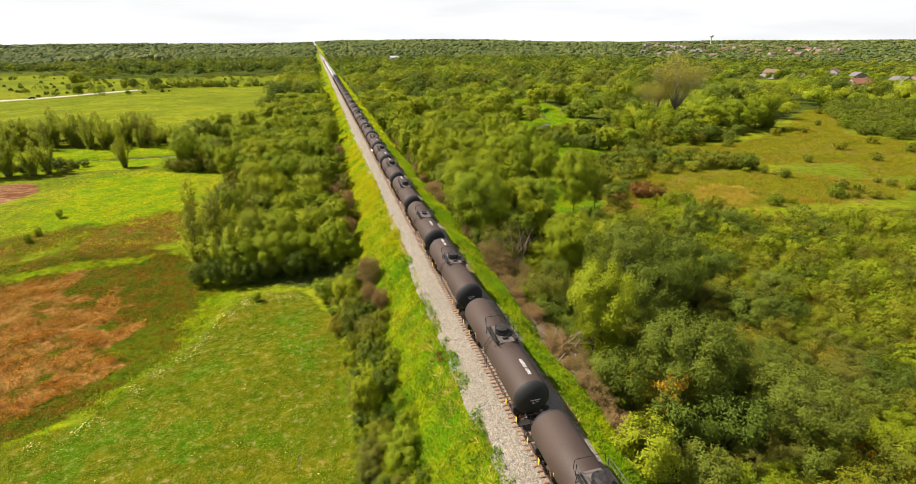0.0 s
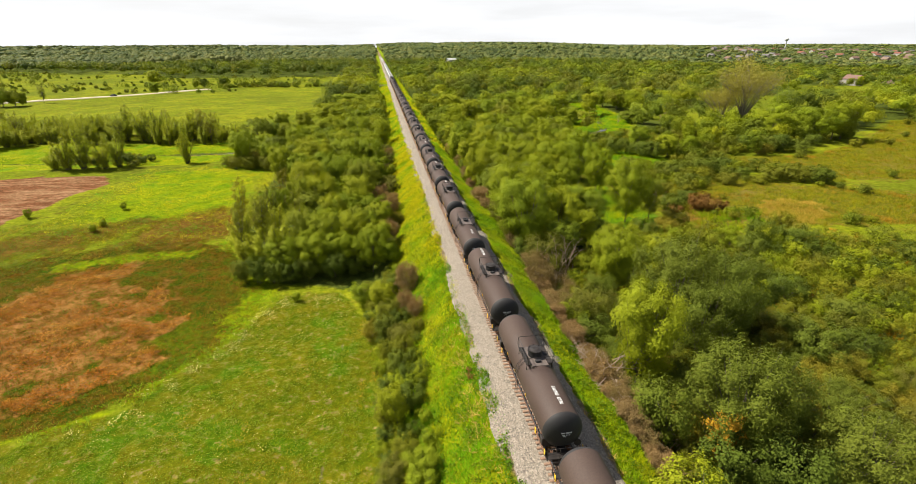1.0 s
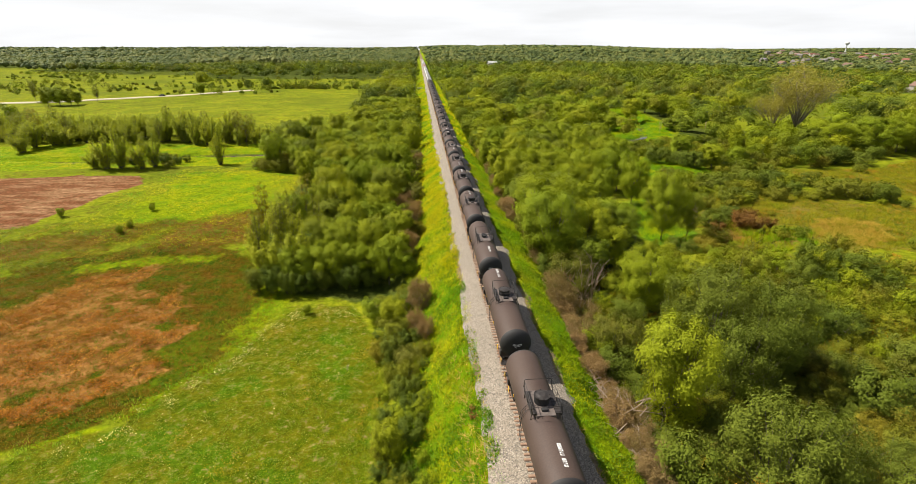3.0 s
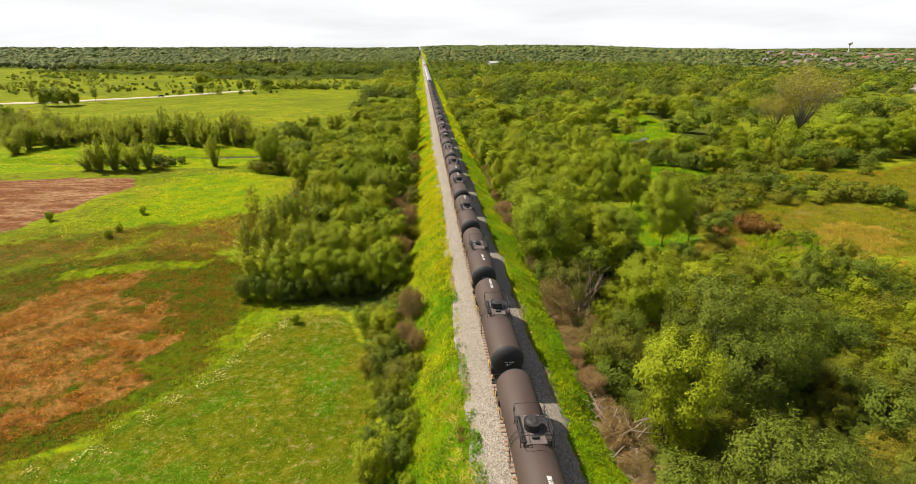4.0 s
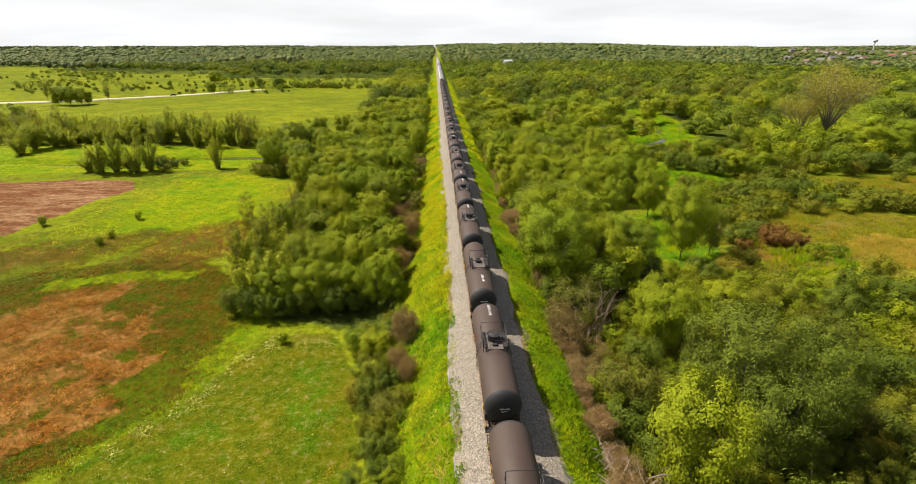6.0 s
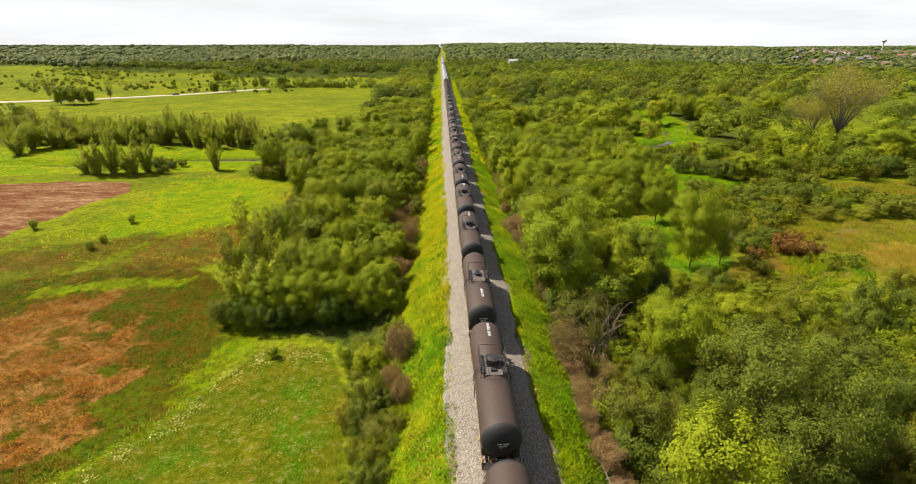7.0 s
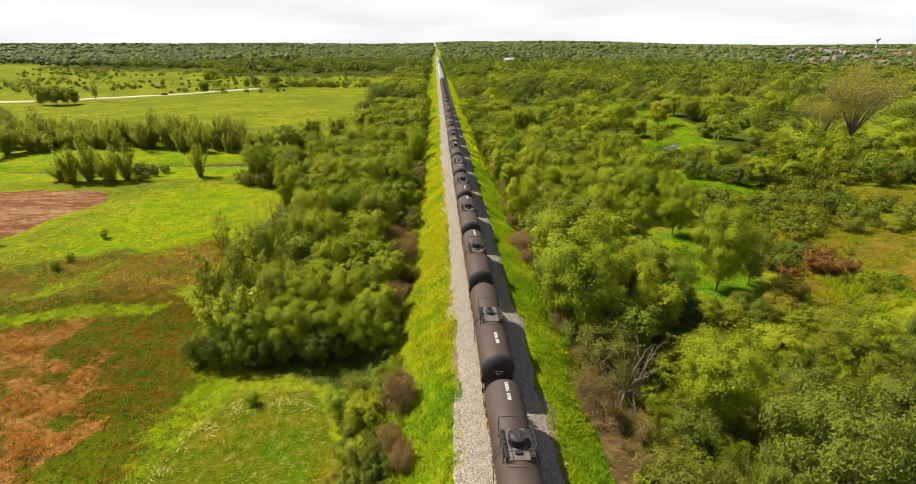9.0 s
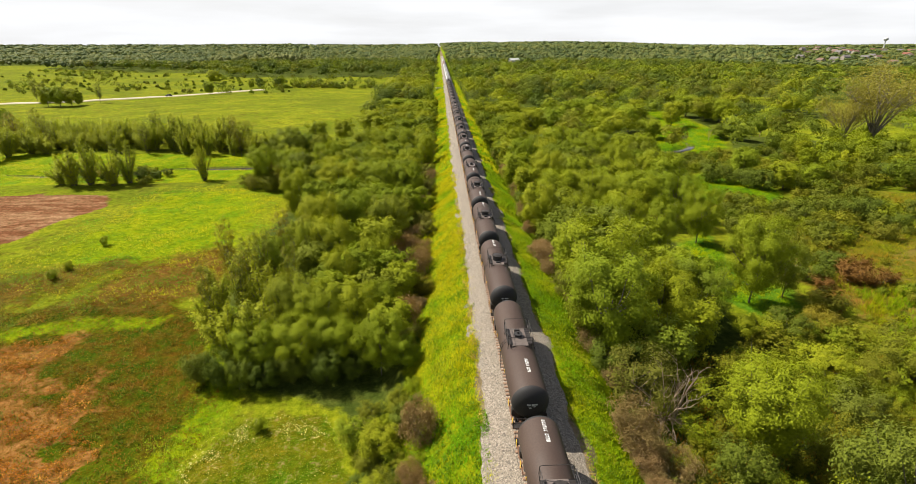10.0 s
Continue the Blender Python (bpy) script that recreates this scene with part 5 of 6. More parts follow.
def scattered_bushes():
    """Small round bushes spread over the rough field beyond the road."""
    rng = np.random.default_rng(41)
    k = 900
    x, y = rng.uniform(-560, -62, k), rng.uniform(430, 900, k)
    ok = (trees_at(x, y) < 0.1) & (from_line(ROAD, x, y) > 9) & (y > 400 - 0.35 * (x + 200)) & (wave(x, y, 170, 24) > -0.35)
    x, y = x[ok], y[ok]
    hx = rng.uniform(-148, -45, 90)
    x, y = np.concatenate([x, hx]), np.concatenate([y, 500 + 0.1 * (hx + 100) + rng.normal(size=90) * 3])
    k = len(x)
    r = rng.uniform(0.9, 2.6, k) * rng.choice([0.5, 0.9, 1.3, 2.2], k)
    c = np.column_stack([x, y, height(x, y) + 0.6 * r])
    d = rng.normal(size=(k, 100, 3))
    d[..., 2] = np.abs(d[..., 2]) - 0.4
    d /= np.linalg.norm(d, axis=2, keepdims=True)
    pos = c[:, None] + d * r[:, None, None] * rng.uniform(0.7, 1.05, (k, 100, 1))
    v, f = leaf_sprays(rng, pos.reshape(-1, 3), (d + 0.4 * rng.normal(size=d.shape)).reshape(-1, 3), 0.95, 0.7)
    me = bulk("field_bushes", v, f, M_WOODS, False, np.repeat(rng.uniform(0.1, 0.7, k), 100 * 3))
    tagged(new("field_bushes", me), "scattered dark green bushes on the rough field", "bushes", kind="stuff")


scattered_bushes()


# ---- grasses and herbs ----
def tufts(name, label, material, outlines, per_m2, tall, wide, seed, blades=4, lean=0.5, avoid=(), bank=None, spots=False, ripe=False):
    """Tufts of bent blades inside outlines."""
    rng = np.random.default_rng(seed)
    px, py = [], []
    for o in outlines:
        o = np.asarray(o, dtype=float)
        lo, hi = o.min(axis=0), o.max(axis=0)
        k = int((hi[0] - lo[0]) * (hi[1] - lo[1]) * per_m2)
        x, y = rng.uniform(lo[0], hi[0], k), rng.uniform(lo[1], hi[1], k)
        edge = inside(o, x, y) + 1.2 * wave(x, y, 5, 25)
        ok = (edge > 0) & (rng.random(k) < 0.35 + 0.65 * np.clip(0.6 + 0.8 * wave(x, y, 7, 26), 0, 1))
        if spots:
            ok &= green_spots(x, y) < 0.5
        for a in avoid:
            ok &= inside(a, x, y) < 0
        px.append(x[ok])
        py.append(y[ok])
    x, y = np.concatenate(px), np.concatenate(py)
    if bank is not None:
        ok = np.abs(x) > bank + 0.25 * wave(x, y, 21, 15) + 0.5 * wave(x, y, 3.1, 27)
        x, y = x[ok], y[ok]
    k = len(x)
    z = height(x, y)
    patch = np.clip((0.62 * smooth01(50, 105, y) - 0.32 if ripe else 0.0) + 0.5 + 0.45 * wave(x, y, 11, 28) + rng.normal(size=k) * 0.16, 0, 1)
    size = tall * rng.uniform(0.55, 1.3, k) * (1 + 0.3 * wave(x, y, 6, 29))
    root = np.column_stack([x, y, z - 0.03])[:, None, :] + rng.normal(size=(k, blades, 3)) * np.array([wide * 1.6, wide * 1.6, 0])
    a = rng.uniform(0, 6.283, (k, blades))
    d = np.stack([np.cos(a), np.sin(a), 0 * a], axis=-1)
    s = np.stack([-np.sin(a), np.cos(a), 0 * a], axis=-1) * wide / 2
    up = np.array([0, 0, 1.0]) * size[:, None, None] * rng.uniform(0.6, 1.1, (k, blades, 1))
    bent = d * 1.7 * lean * size[:, None, None]
    tip = root + up + bent
    v = np.stack([root - s, root + s, tip], axis=2).reshape(-1, 3)
    f = np.arange(len(v)).reshape(-1, 3)
    me = bulk(name, v, f, material, False, np.repeat(patch, blades * 3))
    return tagged(new(name, me), label, "grass", kind="stuff")


tufts("slope_grass", "bright yellow-green tall grass on the railway bank", M_SLOPE, [[(-2.6, 22), (-2.6, 170), (-9.8, 170), (-9.8, 84), (-10.6, 22)]], 30, 0.36, 0.055, 51, bank=2.95, ripe=True)
tufts("slope_grass", "bright green tall grass on the shaded bank", M_SHADY, [[(3.6, 22), (3.6, 170), (9.8, 170), (9.8, 22)]], 30, 0.32, 0.045, 52, bank=4.15)
tufts("slope_grass", "yellow-green grass along the far railway bank", M_SLOPE, [[(-3.6, 170), (-3.6, 520), (-9.5, 520), (-9.5, 170)], [(4.2, 170), (4.2, 520), (9.0, 520), (9.0, 170)]], 3.0, 0.6, 0.24, 53, bank=4.0)
tufts("mown_grass", "low green grass of the mown field", M_TURF, [MOWN], 16, 0.12, 0.08, 54, 3, 0.9)
def herb_patch(name, label, material, outlines, per_m2, tall, leaf, seed, avoid=(), spots=False):
    """Bushy herbs and grass heads in uneven clumps inside outlines."""
    rng = np.random.default_rng(seed)
    px, py = [], []
    for o in outlines:
        o = np.asarray(o, dtype=float)
        lo, hi = o.min(axis=0), o.max(axis=0)
        k = int((hi[0] - lo[0]) * (hi[1] - lo[1]) * per_m2)
        x, y = rng.uniform(lo[0], hi[0], k), rng.uniform(lo[1], hi[1], k)
        ok = inside(o, x, y) + 1.6 * wave(x, y, 6, 25) > 0
        if spots:
            ok &= green_spots(x, y) < 0.55
        for a in avoid:
            ok &= inside(a, x, y) < 0
        px.append(x[ok])
        py.append(y[ok])
    x, y = np.concatenate(px), np.concatenate(py)
    clump = 0.55 + 0.5 * wave(x, y, 4.2, 44) + 0.4 * wave(x, y, 1.6, 45)
    ok = rng.random(len(x)) < np.clip(clump, 0.12, 1)
    x, y, clump = x[ok], y[ok], clump[ok]
    k = len(x)
    z = height(x, y) + tall * np.clip(clump, 0.15, 1.5) * rng.uniform(0.2, 1.0, k)
    v, f = leaf_sprays(rng, np.column_stack([x, y, z]), np.array([0, 0, 0.6]) + 0.7 * rng.normal(size=(k, 3)), leaf, leaf * 0.55)
    tint = np.clip(0.5 + 0.35 * wave(x, y, 12, 46) + 0.2 * wave(x, y, 3, 47) + 0.17 * rng.normal(size=k), 0, 1)
    return tagged(new(name, bulk(name, v, f, material, False, np.repeat(tint, 3))), label, "herbs", kind="stuff")


tufts("weeds", "brown-green knee-high weeds round the dry patch", M_WEED, [WEEDS_WEST] + BROWN_WEST, 5, 0.34, 0.08, 55, 4, 0.5, (MOWN,))
herb_patch("weeds", "brown-green bushy weeds round the dry patch", M_WEED, [WEEDS_WEST] + BROWN_WEST, 40, 0.5, 0.16, 155, (MOWN,))
herb_patch("dry_grass", "orange-brown dry grass in a large patch", M_DRY, [DRY], 90, 0.8, 0.15, 156, (), True)
tufts("yellow_grass", "vivid yellow-green grass round the dry patch", M_SHADY, [YELLOW_EDGE], 12, 0.26, 0.06, 62, 4, 0.6)
tufts("tall_grass", "knee-high green grass along the mown edge", M_SHADY, [EDGE_STRIP], 9, 0.4, 0.07, 63, 4, 0.5)
tufts("meadow_grass", "fresh yellow-green grass of the wet meadow", M_SLOPE, [LUSH_WEST, LUSH_STREAM], 4.5, 0.28, 0.10, 57, 4, 0.6)
tufts("meadow_grass", "fresh green grass in the clearings among the woods", M_SHADY, [LUSH_NOOK, LUSH_GLADE, LUSH_POND], 6, 0.5, 0.14, 58, 4, 0.5)
tufts("meadow_herbs", "yellow and rusty herbs of the open meadow", M_GOLD, [GOLD_NEAR, GOLD_FAR], 4.0, 0.6, 0.16, 59, 4, 0.5)
tufts("reeds", "tall green reeds in the meadow", M_SHADY, [[(53, 95), (58, 106), (66, 109), (74, 108), (68, 97)]], 9, 0.9, 0.09, 64, 5, 0.25)
tufts("thicket_herbs", "olive herbs between the shrubs of the thicket", M_WEED, [[(11, 22), (11, 90), (60, 92), (115, 84), (115, 22)]], 3, 0.6, 0.16, 60, 4, 0.5)
tufts("field_grass", "rough grass over the meadow", M_TURF, [[(-100, 84), (-100, 122), (-66, 124), (-60, 106), (-80, 100)], [(-16, 22), (-15.5, 84), (-9.5, 84), (-9.5, 22)]], 9, 0.3, 0.09, 61, 4, 0.6)


def bank_herbs(name, label, material, x0, x1, y0, y1, per_m2, tall, leaf, seed, fade=0.0, outline=None):
    """Low leafy herbs in uneven mounds on a bank."""
    rng = np.random.default_rng(seed)
    k = int(abs(x1 - x0) * (y1 - y0) * per_m2)
    x, y = rng.uniform(x0, x1, k), rng.uniform(y0, y1, k)
    mound = 0.5 + 0.5 * wave(x, y, 3.4, 41) + 0.3 * wave(x, y, 1.3, 42)
    ok = (rng.random(k) < np.clip(mound, 0.08, 1)) & (np.abs(x) > 3.3 + 0.6 * wave(x, y, 3.1, 27)) & (rng.random(k) > fade * smooth01(y0, y1, y))
    if outline is not None:
        ok &= inside(outline, x, y) > 0
    x, y, mound = x[ok], y[ok], mound[ok]
    k = len(x)
    z = height(x, y) + tall * np.clip(mound, 0.1, 1.3) * rng.uniform(0.35, 1.0, k)
    v, f = leaf_sprays(rng, np.column_stack([x, y, z]), np.array([0, 0, 0.8]) + 0.55 * rng.normal(size=(k, 3)), leaf, leaf * 0.7)
    tint = np.clip(0.35 + 0.35 * wave(x, y, 9, 43) + 0.25 * smooth01(y0, y1, y) + 0.2 * rng.normal(size=k), 0, 1)
    return tagged(new(name, bulk(name, v, f, material, False, np.repeat(tint, 3))), label, "herbs", kind="stuff")


bank_herbs("bank_herbs", "lush green leafy herbs on the railway bank", M_HERB, -10.5, -3.0, 24, 120, 95, 0.5, 0.17, 81, 0.85)
bank_herbs("bank_herbs", "green leafy herbs on the shaded bank", M_HERB, 4.2, 9.8, 24, 130, 80, 0.42, 0.15, 82, 0.6)
bank_herbs("bank_herbs", "bright weeds between the stones at the ballast's edge", M_HERB, -4.2, -2.6, 24, 110, 40, 0.22, 0.11, 83)
tufts("dead_grass", "pale dead grass at the ballast's edge", M_STRAW, [[(-3.4, 30), (-3.2, 44), (-3.3, 58), (-5.6, 58), (-6.4, 44), (-5.2, 30)], [(-3.4, 70), (-3.4, 120), (-4.2, 120), (-4.2, 70)], [(4.0, 24), (4.0, 150), (4.4, 150), (4.4, 24)]], 7, 0.32, 0.05, 84, 5, 0.9)
bank_herbs("field_herbs", "pale green clover-like herbs over the mown field", M_FIELDHERB, -50, -13, 30, 84, 70, 0.20, 0.11, 85, 0.3, MOWN)
tufts("straw_grass", "golden straw-coloured grass in the meadow", M_STRAWGOLD, [STRAW_EAST], 14, 0.45, 0.12, 86, 5, 0.8)


def flowers():
    """White flower heads along the mown edge and over the field."""
    rng = np.random.default_rng(71)
    k = 4600
    t = rng.random(k)
    edge = np.array([(-48, 54.5), (-42, 57), (-39, 62.5), (-34.2, 69), (-31.5, 77), (-28, 82.5), (-20, 81)])
    q = np.column_stack([np.interp(t * 6, np.arange(7), edge[:, c]) for c in (0, 1)]) + rng.normal(size=(k, 2)) * 0.9 + np.array([0.9, -0.6])
    spread = rng.random(k) < 0.35
    q[spread] = np.column_stack([rng.uniform(-44, -17, spread.sum()), rng.uniform(36, 82, spread.sum())])
    ok = (inside(MOWN, q[:, 0], q[:, 1]) > -0.8) & (wave(q[:, 0], q[:, 1], 4.5, 30) > 0.0)
    q = q[ok]
    pos = np.column_stack([q, height(q[:, 0], q[:, 1]) + rng.uniform(0.15, 0.4, len(q))])
    v, f = leaf_sprays(rng, pos, np.array([0, 0, 1.0]) + 0.4 * rng.normal(size=pos.shape), 0.10, 0.08)
    tagged(new("wild_flowers", bulk("wild_flowers", v, f, M_FLOWER, False, np.repeat(rng.random(len(q)), 3))), "small white wild flowers along the mown edge", "flowers", kind="stuff")


flowers()


# ---- the train ----
PITCH, CAR0 = 17.72, 15.55
R, ZC = 1.52, 2.72


def revolve(profile, sides=40):
    """A body of revolution about the y axis at the tank's height: profile rows of y, radius."""
    a = np.linspace(0, 2 * np.pi, sides, endpoint=False)
    v = np.concatenate([np.column_stack([r * np.cos(a), np.full(sides, y), ZC + r * np.sin(a)]) for y, r in profile])
    f = [(i * sides + k, i * sides + (k + 1) % sides, (i + 1) * sides + (k + 1) % sides, (i + 1) * sides + k) for i in range(len(profile) - 1) for k in range(sides)]
    return v, np.array(f)


def tank_mesh():
    half = 7.05
    prof = [(-half, R), (-half + 0.02, R + 0.004), (-2.4, R + 0.004), (-2.38, R), (2.38, R), (2.4, R + 0.004), (half - 0.02, R + 0.004), (half, R)]
    return bulk("tank", *revolve(prof), M_TANK, True)


def head_mesh(sign):
    prof = [(sign * 7.05, R)] + [(sign * (7.05 + 0.76 * math.sin(t)), max(0.01, R * math.cos(t))) for t in np.linspace(0.06, 1.5708, 8)]
    v, f = revolve(prof)
    return bulk("tank_end", v, f[:, ::-1] if sign < 0 else f, M_TANK_END, True)


def truck(parent, y0):
    tr = tagged(new("truck"))
    tr.parent = parent
    tr.location = (0, y0, 0)
    for x in (-1.0, 1.0):
        bm = bmesh.new()
        box(bm, x - 0.09, x + 0.09, -1.15, 1.15, 0.42, 0.66, 0.04)
        box(bm, x - 0.11, x + 0.11, -0.32, 0.32, 0.28, 0.70, 0.04)
        for y in (-0.89, 0.89):
            box(bm, x - 0.11, x + 0.11, y - 0.17, y + 0.17, 0.36, 0.64, 0.03)
        part("side_frame", bm, M_STEEL_DARK, tr)
    bm = bmesh.new()
    box(bm, -0.95, 0.95, -0.22, 0.22, 0.45, 0.78, 0.03)
    part("bolster", bm, M_STEEL_DARK, tr)
    for y in (-0.89, 0.89):
        bm = bmesh.new()
        rod(bm, (-0.85, y, 0.46), (0.85, y, 0.46), 0.08, 8)
        part("axle", bm, M_STEEL_DARK, tr)
        for x in (-0.753, 0.753):
            bm = bmesh.new()
            s = 1 if x > 0 else -1
            rod(bm, (x - 0.07, y, 0.46), (x + 0.07, y, 0.46), 0.455, 14)
            rod(bm, (x - s * 0.09, y, 0.46), (x - s * 0.06, y, 0.46), 0.485, 14)
            part("wheel", bm, M_RUST, tr)
    return tr


def lettering(parent, y0, length, name="lettering"):
    """Plain white bars where the car's marks stand, laid on the tank's crown."""
    bm = bmesh.new()
    widths = [0.15, 0.12, 0.14, 0.15, 0.0, 0.15, 0.16, 0.14, 0.15, 0.16, 0.15]
    y, step = y0, length / 11
    for w in widths:
        if w:
            for x0, x1, a, b in ((-0.14, 0.14, 0.06, 0.30), (-0.14, 0.14, 0.66, 0.90), (-0.14, -0.06, 0.30, 0.66) if w > 0.145 else (0.06, 0.14, 0.30, 0.66)):
                x0, x1 = x0 + 0.16, x1 + 0.16
                ya, yb = y + a * step * 0.8, y + b * step * 0.8
                vs = [bm.verts.new((x, q, ZC + math.sqrt((R + 0.014) ** 2 - x * x))) for x, q in ((x0, ya), ((x0 + x1) / 2, ya), (x1, ya), (x1, yb), ((x0 + x1) / 2, yb), (x0, yb))]
                bm.faces.new((vs[0], vs[1], vs[4], vs[5]))
                bm.faces.new((vs[1], vs[2], vs[3], vs[4]))
        y += step
    return tagged(part(name, bm, M_WHITE, parent, "white painted marks"), kind="stuff")


def end_marks(parent):
    bm = bmesh.new()
    for row, (z, x0, n, w) in enumerate(((2.9, -0.36, 4, 0.05), (2.9, 0.02, 6, 0.045), (2.74, -0.26, 3, 0.04), (2.74, 0.0, 5, 0.035), (2.62, -0.2, 3, 0.04))):
        for k in range(n):
            x = x0 + k * (w + 0.03)
            rr = math.hypot(x, z - ZC)
            y = -(7.05 + 0.76 * math.sqrt(max(0, 1 - (rr / R) ** 2))) - 0.012
            box(bm, x, x + w, y - 0.006, y + 0.02, z, z + (0.09 if row < 2 else 0.05))
    return tagged(part("end_marks", bm, M_TRIM, parent, "small white painted marks"), kind="stuff")


def tank_car(label_place, style):
    car = tagged(new("tank_car"), "black-brown railway tank car with top hatch, standing on the track", "tank car", "cars of the train")
    child("tank", tank_mesh(), car)
    child("tank_end", head_mesh(-1), car, "black domed tank end")
    child("tank_end", head_mesh(1), car, "black domed tank end")
    bm = bmesh.new()
    box(bm, -0.32, 0.32, -8.35, 8.35, 0.80, 1.12, 0.03)
    part("centre_sill", bm, M_STEEL_DARK, car)
    for s in (-1, 1):
        bm = bmesh.new()
        box(bm, -1.42, 1.42, s * 6.6 - 0.28, s * 6.6 + 0.28, 1.05, 1.75, 0.04)
        part("saddle", bm, M_STEEL_DARK, car)
        bm = bmesh.new()
        box(bm, -1.50, 1.50, s * 8.0 - 0.32, s * 8.0 + 0.32, 1.10, 1.17, 0.01)
        for x in (-1.45, -0.5, 0.5, 1.45):
            rod(bm, (x, s * 8.28, 1.15), (x, s * 8.28, 2.05), 0.022)
        path_rod(bm, [(-1.45, s * 8.28, 2.05), (1.45, s * 8.28, 2.05)], 0.022)
        path_rod(bm, [(-1.45, s * 8.28, 1.6), (1.45, s * 8.28, 1.6)], 0.018)
        part("end_platform", bm, M_STEEL_DARK, car)
        bm = bmesh.new()
        box(bm, -0.13, 0.13, min(s * 8.3, s * 8.78), max(s * 8.3, s * 8.78), 0.82, 1.06, 0.04)
        box(bm, -0.17, 0.17, s * 8.72 - 0.13, s * 8.72 + 0.13, 0.78, 1.10, 0.05)
        part("coupler", bm, M_RUST, car)
        bm = bmesh.new()
        rod(bm, (1.0, s * 7.75, 1.2), (1.0, s * 7.75, 1.9), 0.025)
        bmesh.ops.create_cone(bm, cap_ends=True, segments=16, radius1=0.28, radius2=0.28, depth=0.05, matrix=pose(1.0, s * 7.72, 1.9, 90, 0, 0))
        part("brake_wheel" if s > 0 else "handle_post", bm, M_STEEL_DARK, car)
        truck(car, s * 6.15)
    # side sills, steps, yellow strips
    for x in (-1.40, 1.40):
        for y in (-6.6, 6.6):
            bm = bmesh.new()
            box(bm, x - 0.05, x + 0.05, y - 1.6, y + 1.6, 1.05, 1.17, 0.01)
            part("side_sill", bm, M_RUST, car)
        for y in (-7.7, -5.4, -2.7, 0.6, 3.2, 5.6, 7.7):
            bm = bmesh.new()
            s = 1 if x > 0 else -1
            if abs(y) > 5:
                box(bm, s * 1.455, s * 1.475, y - 0.12, y + 0.12, 1.02, 1.55) if s > 0 else box(bm, -1.475, -1.455, y - 0.12, y + 0.12, 1.02, 1.55)
            else:
                a = math.radians(-14)
                for k in range(3):
                    q = a + k * 0.06
                    rod(bm, (s * (R + 0.012) * math.cos(q), y, ZC + (R + 0.012) * math.sin(q)), (s * (R + 0.012) * math.cos(q + 0.06), y, ZC + (R + 0.012) * math.sin(q + 0.06)), 0.045, 4)
            part("reflector_strip", bm, M_YELLOWP, car, "yellow reflector strip")
    # hatch platform on the crown
    top = ZC + R
    bm = bmesh.new()
    box(bm, -0.74, 0.74, -1.45, 1.45, top - 0.28, top + 0.03, 0.02)
    part("hatch_base", bm, M_PLATFORM, car, "grey hatch platform")
    for s in (-1, 1):
        bm = bmesh.new()
        box(bm, min(s * 0.70, s * 1.12), max(s * 0.70, s * 1.12), -1.3, 1.3, top + 0.06, top + 0.12)
        for k in range(7):
            box(bm, min(s * 0.70, s * 1.12), max(s * 0.70, s * 1.12), -1.2 + k * 0.38, -1.14 + k * 0.38, top + 0.12, top + 0.14)
        for y in (-1.2, 1.2):
            rod(bm, (s * 1.05, y, top + 0.08), (s * 1.1, y, top - 0.62), 0.03)
        part("walkway", bm, M_STEEL_DARK, car, "dark grated walkway")
        bm = bmesh.new()
        for y in (-1.28, 0, 1.28):
            rod(bm, (s * 1.10, y, top + 0.1), (s * 1.10, y, top + 0.98), 0.024)
        path_rod(bm, [(s * 1.10, -1.28, top + 0.98), (s * 1.10, 1.28, top + 0.98)], 0.024)
        path_rod(bm, [(s * 1.10, -1.28, top + 0.55), (s * 1.10, 1.28, top + 0.55)], 0.02)
        part("side_rail", bm, M_STEEL_DARK, car)
        bm = bmesh.new()
        path_rod(bm, [(-1.10, s * 1.62, top + 0.3), (-1.06, s * 1.62, top + 0.92), (-0.9, s * 1.62, top + 0.98), (0.9, s * 1.62, top + 0.98), (1.06, s * 1.62, top + 0.92), (1.10, s * 1.62, top + 0.3)], 0.026)
        for x in (-1.1, 1.1):
            path_rod(bm, [(x, s * 1.62, top + 0.3), (x, s * 1.28, top + 0.12)], 0.024)
        part("end_hoop", bm, M_STEEL_DARK, car)
        # ladder down the flank
        bm = bmesh.new()
        for y in (-0.25, 0.25):
            path_rod(bm, [(s * (R + 0.10) * math.cos(q), y, ZC + (R + 0.10) * math.sin(q)) for q in np.linspace(1.0, -0.35, 7)] + [(s * 1.52, y, 1.0)], 0.022)
        for q in np.linspace(0.9, -0.3, 6):
            rod(bm, (s * (R + 0.10) * math.cos(q), -0.25, ZC + (R + 0.10) * math.sin(q)), (s * (R + 0.10) * math.cos(q), 0.25, ZC + (R + 0.10) * math.sin(q)), 0.016)
        for z in (1.9, 1.6, 1.3, 1.05):
            rod(bm, (s * 1.52, -0.25, z), (s * 1.52, 0.25, z), 0.016)
        part("ladder", bm, M_STEEL_DARK, car)
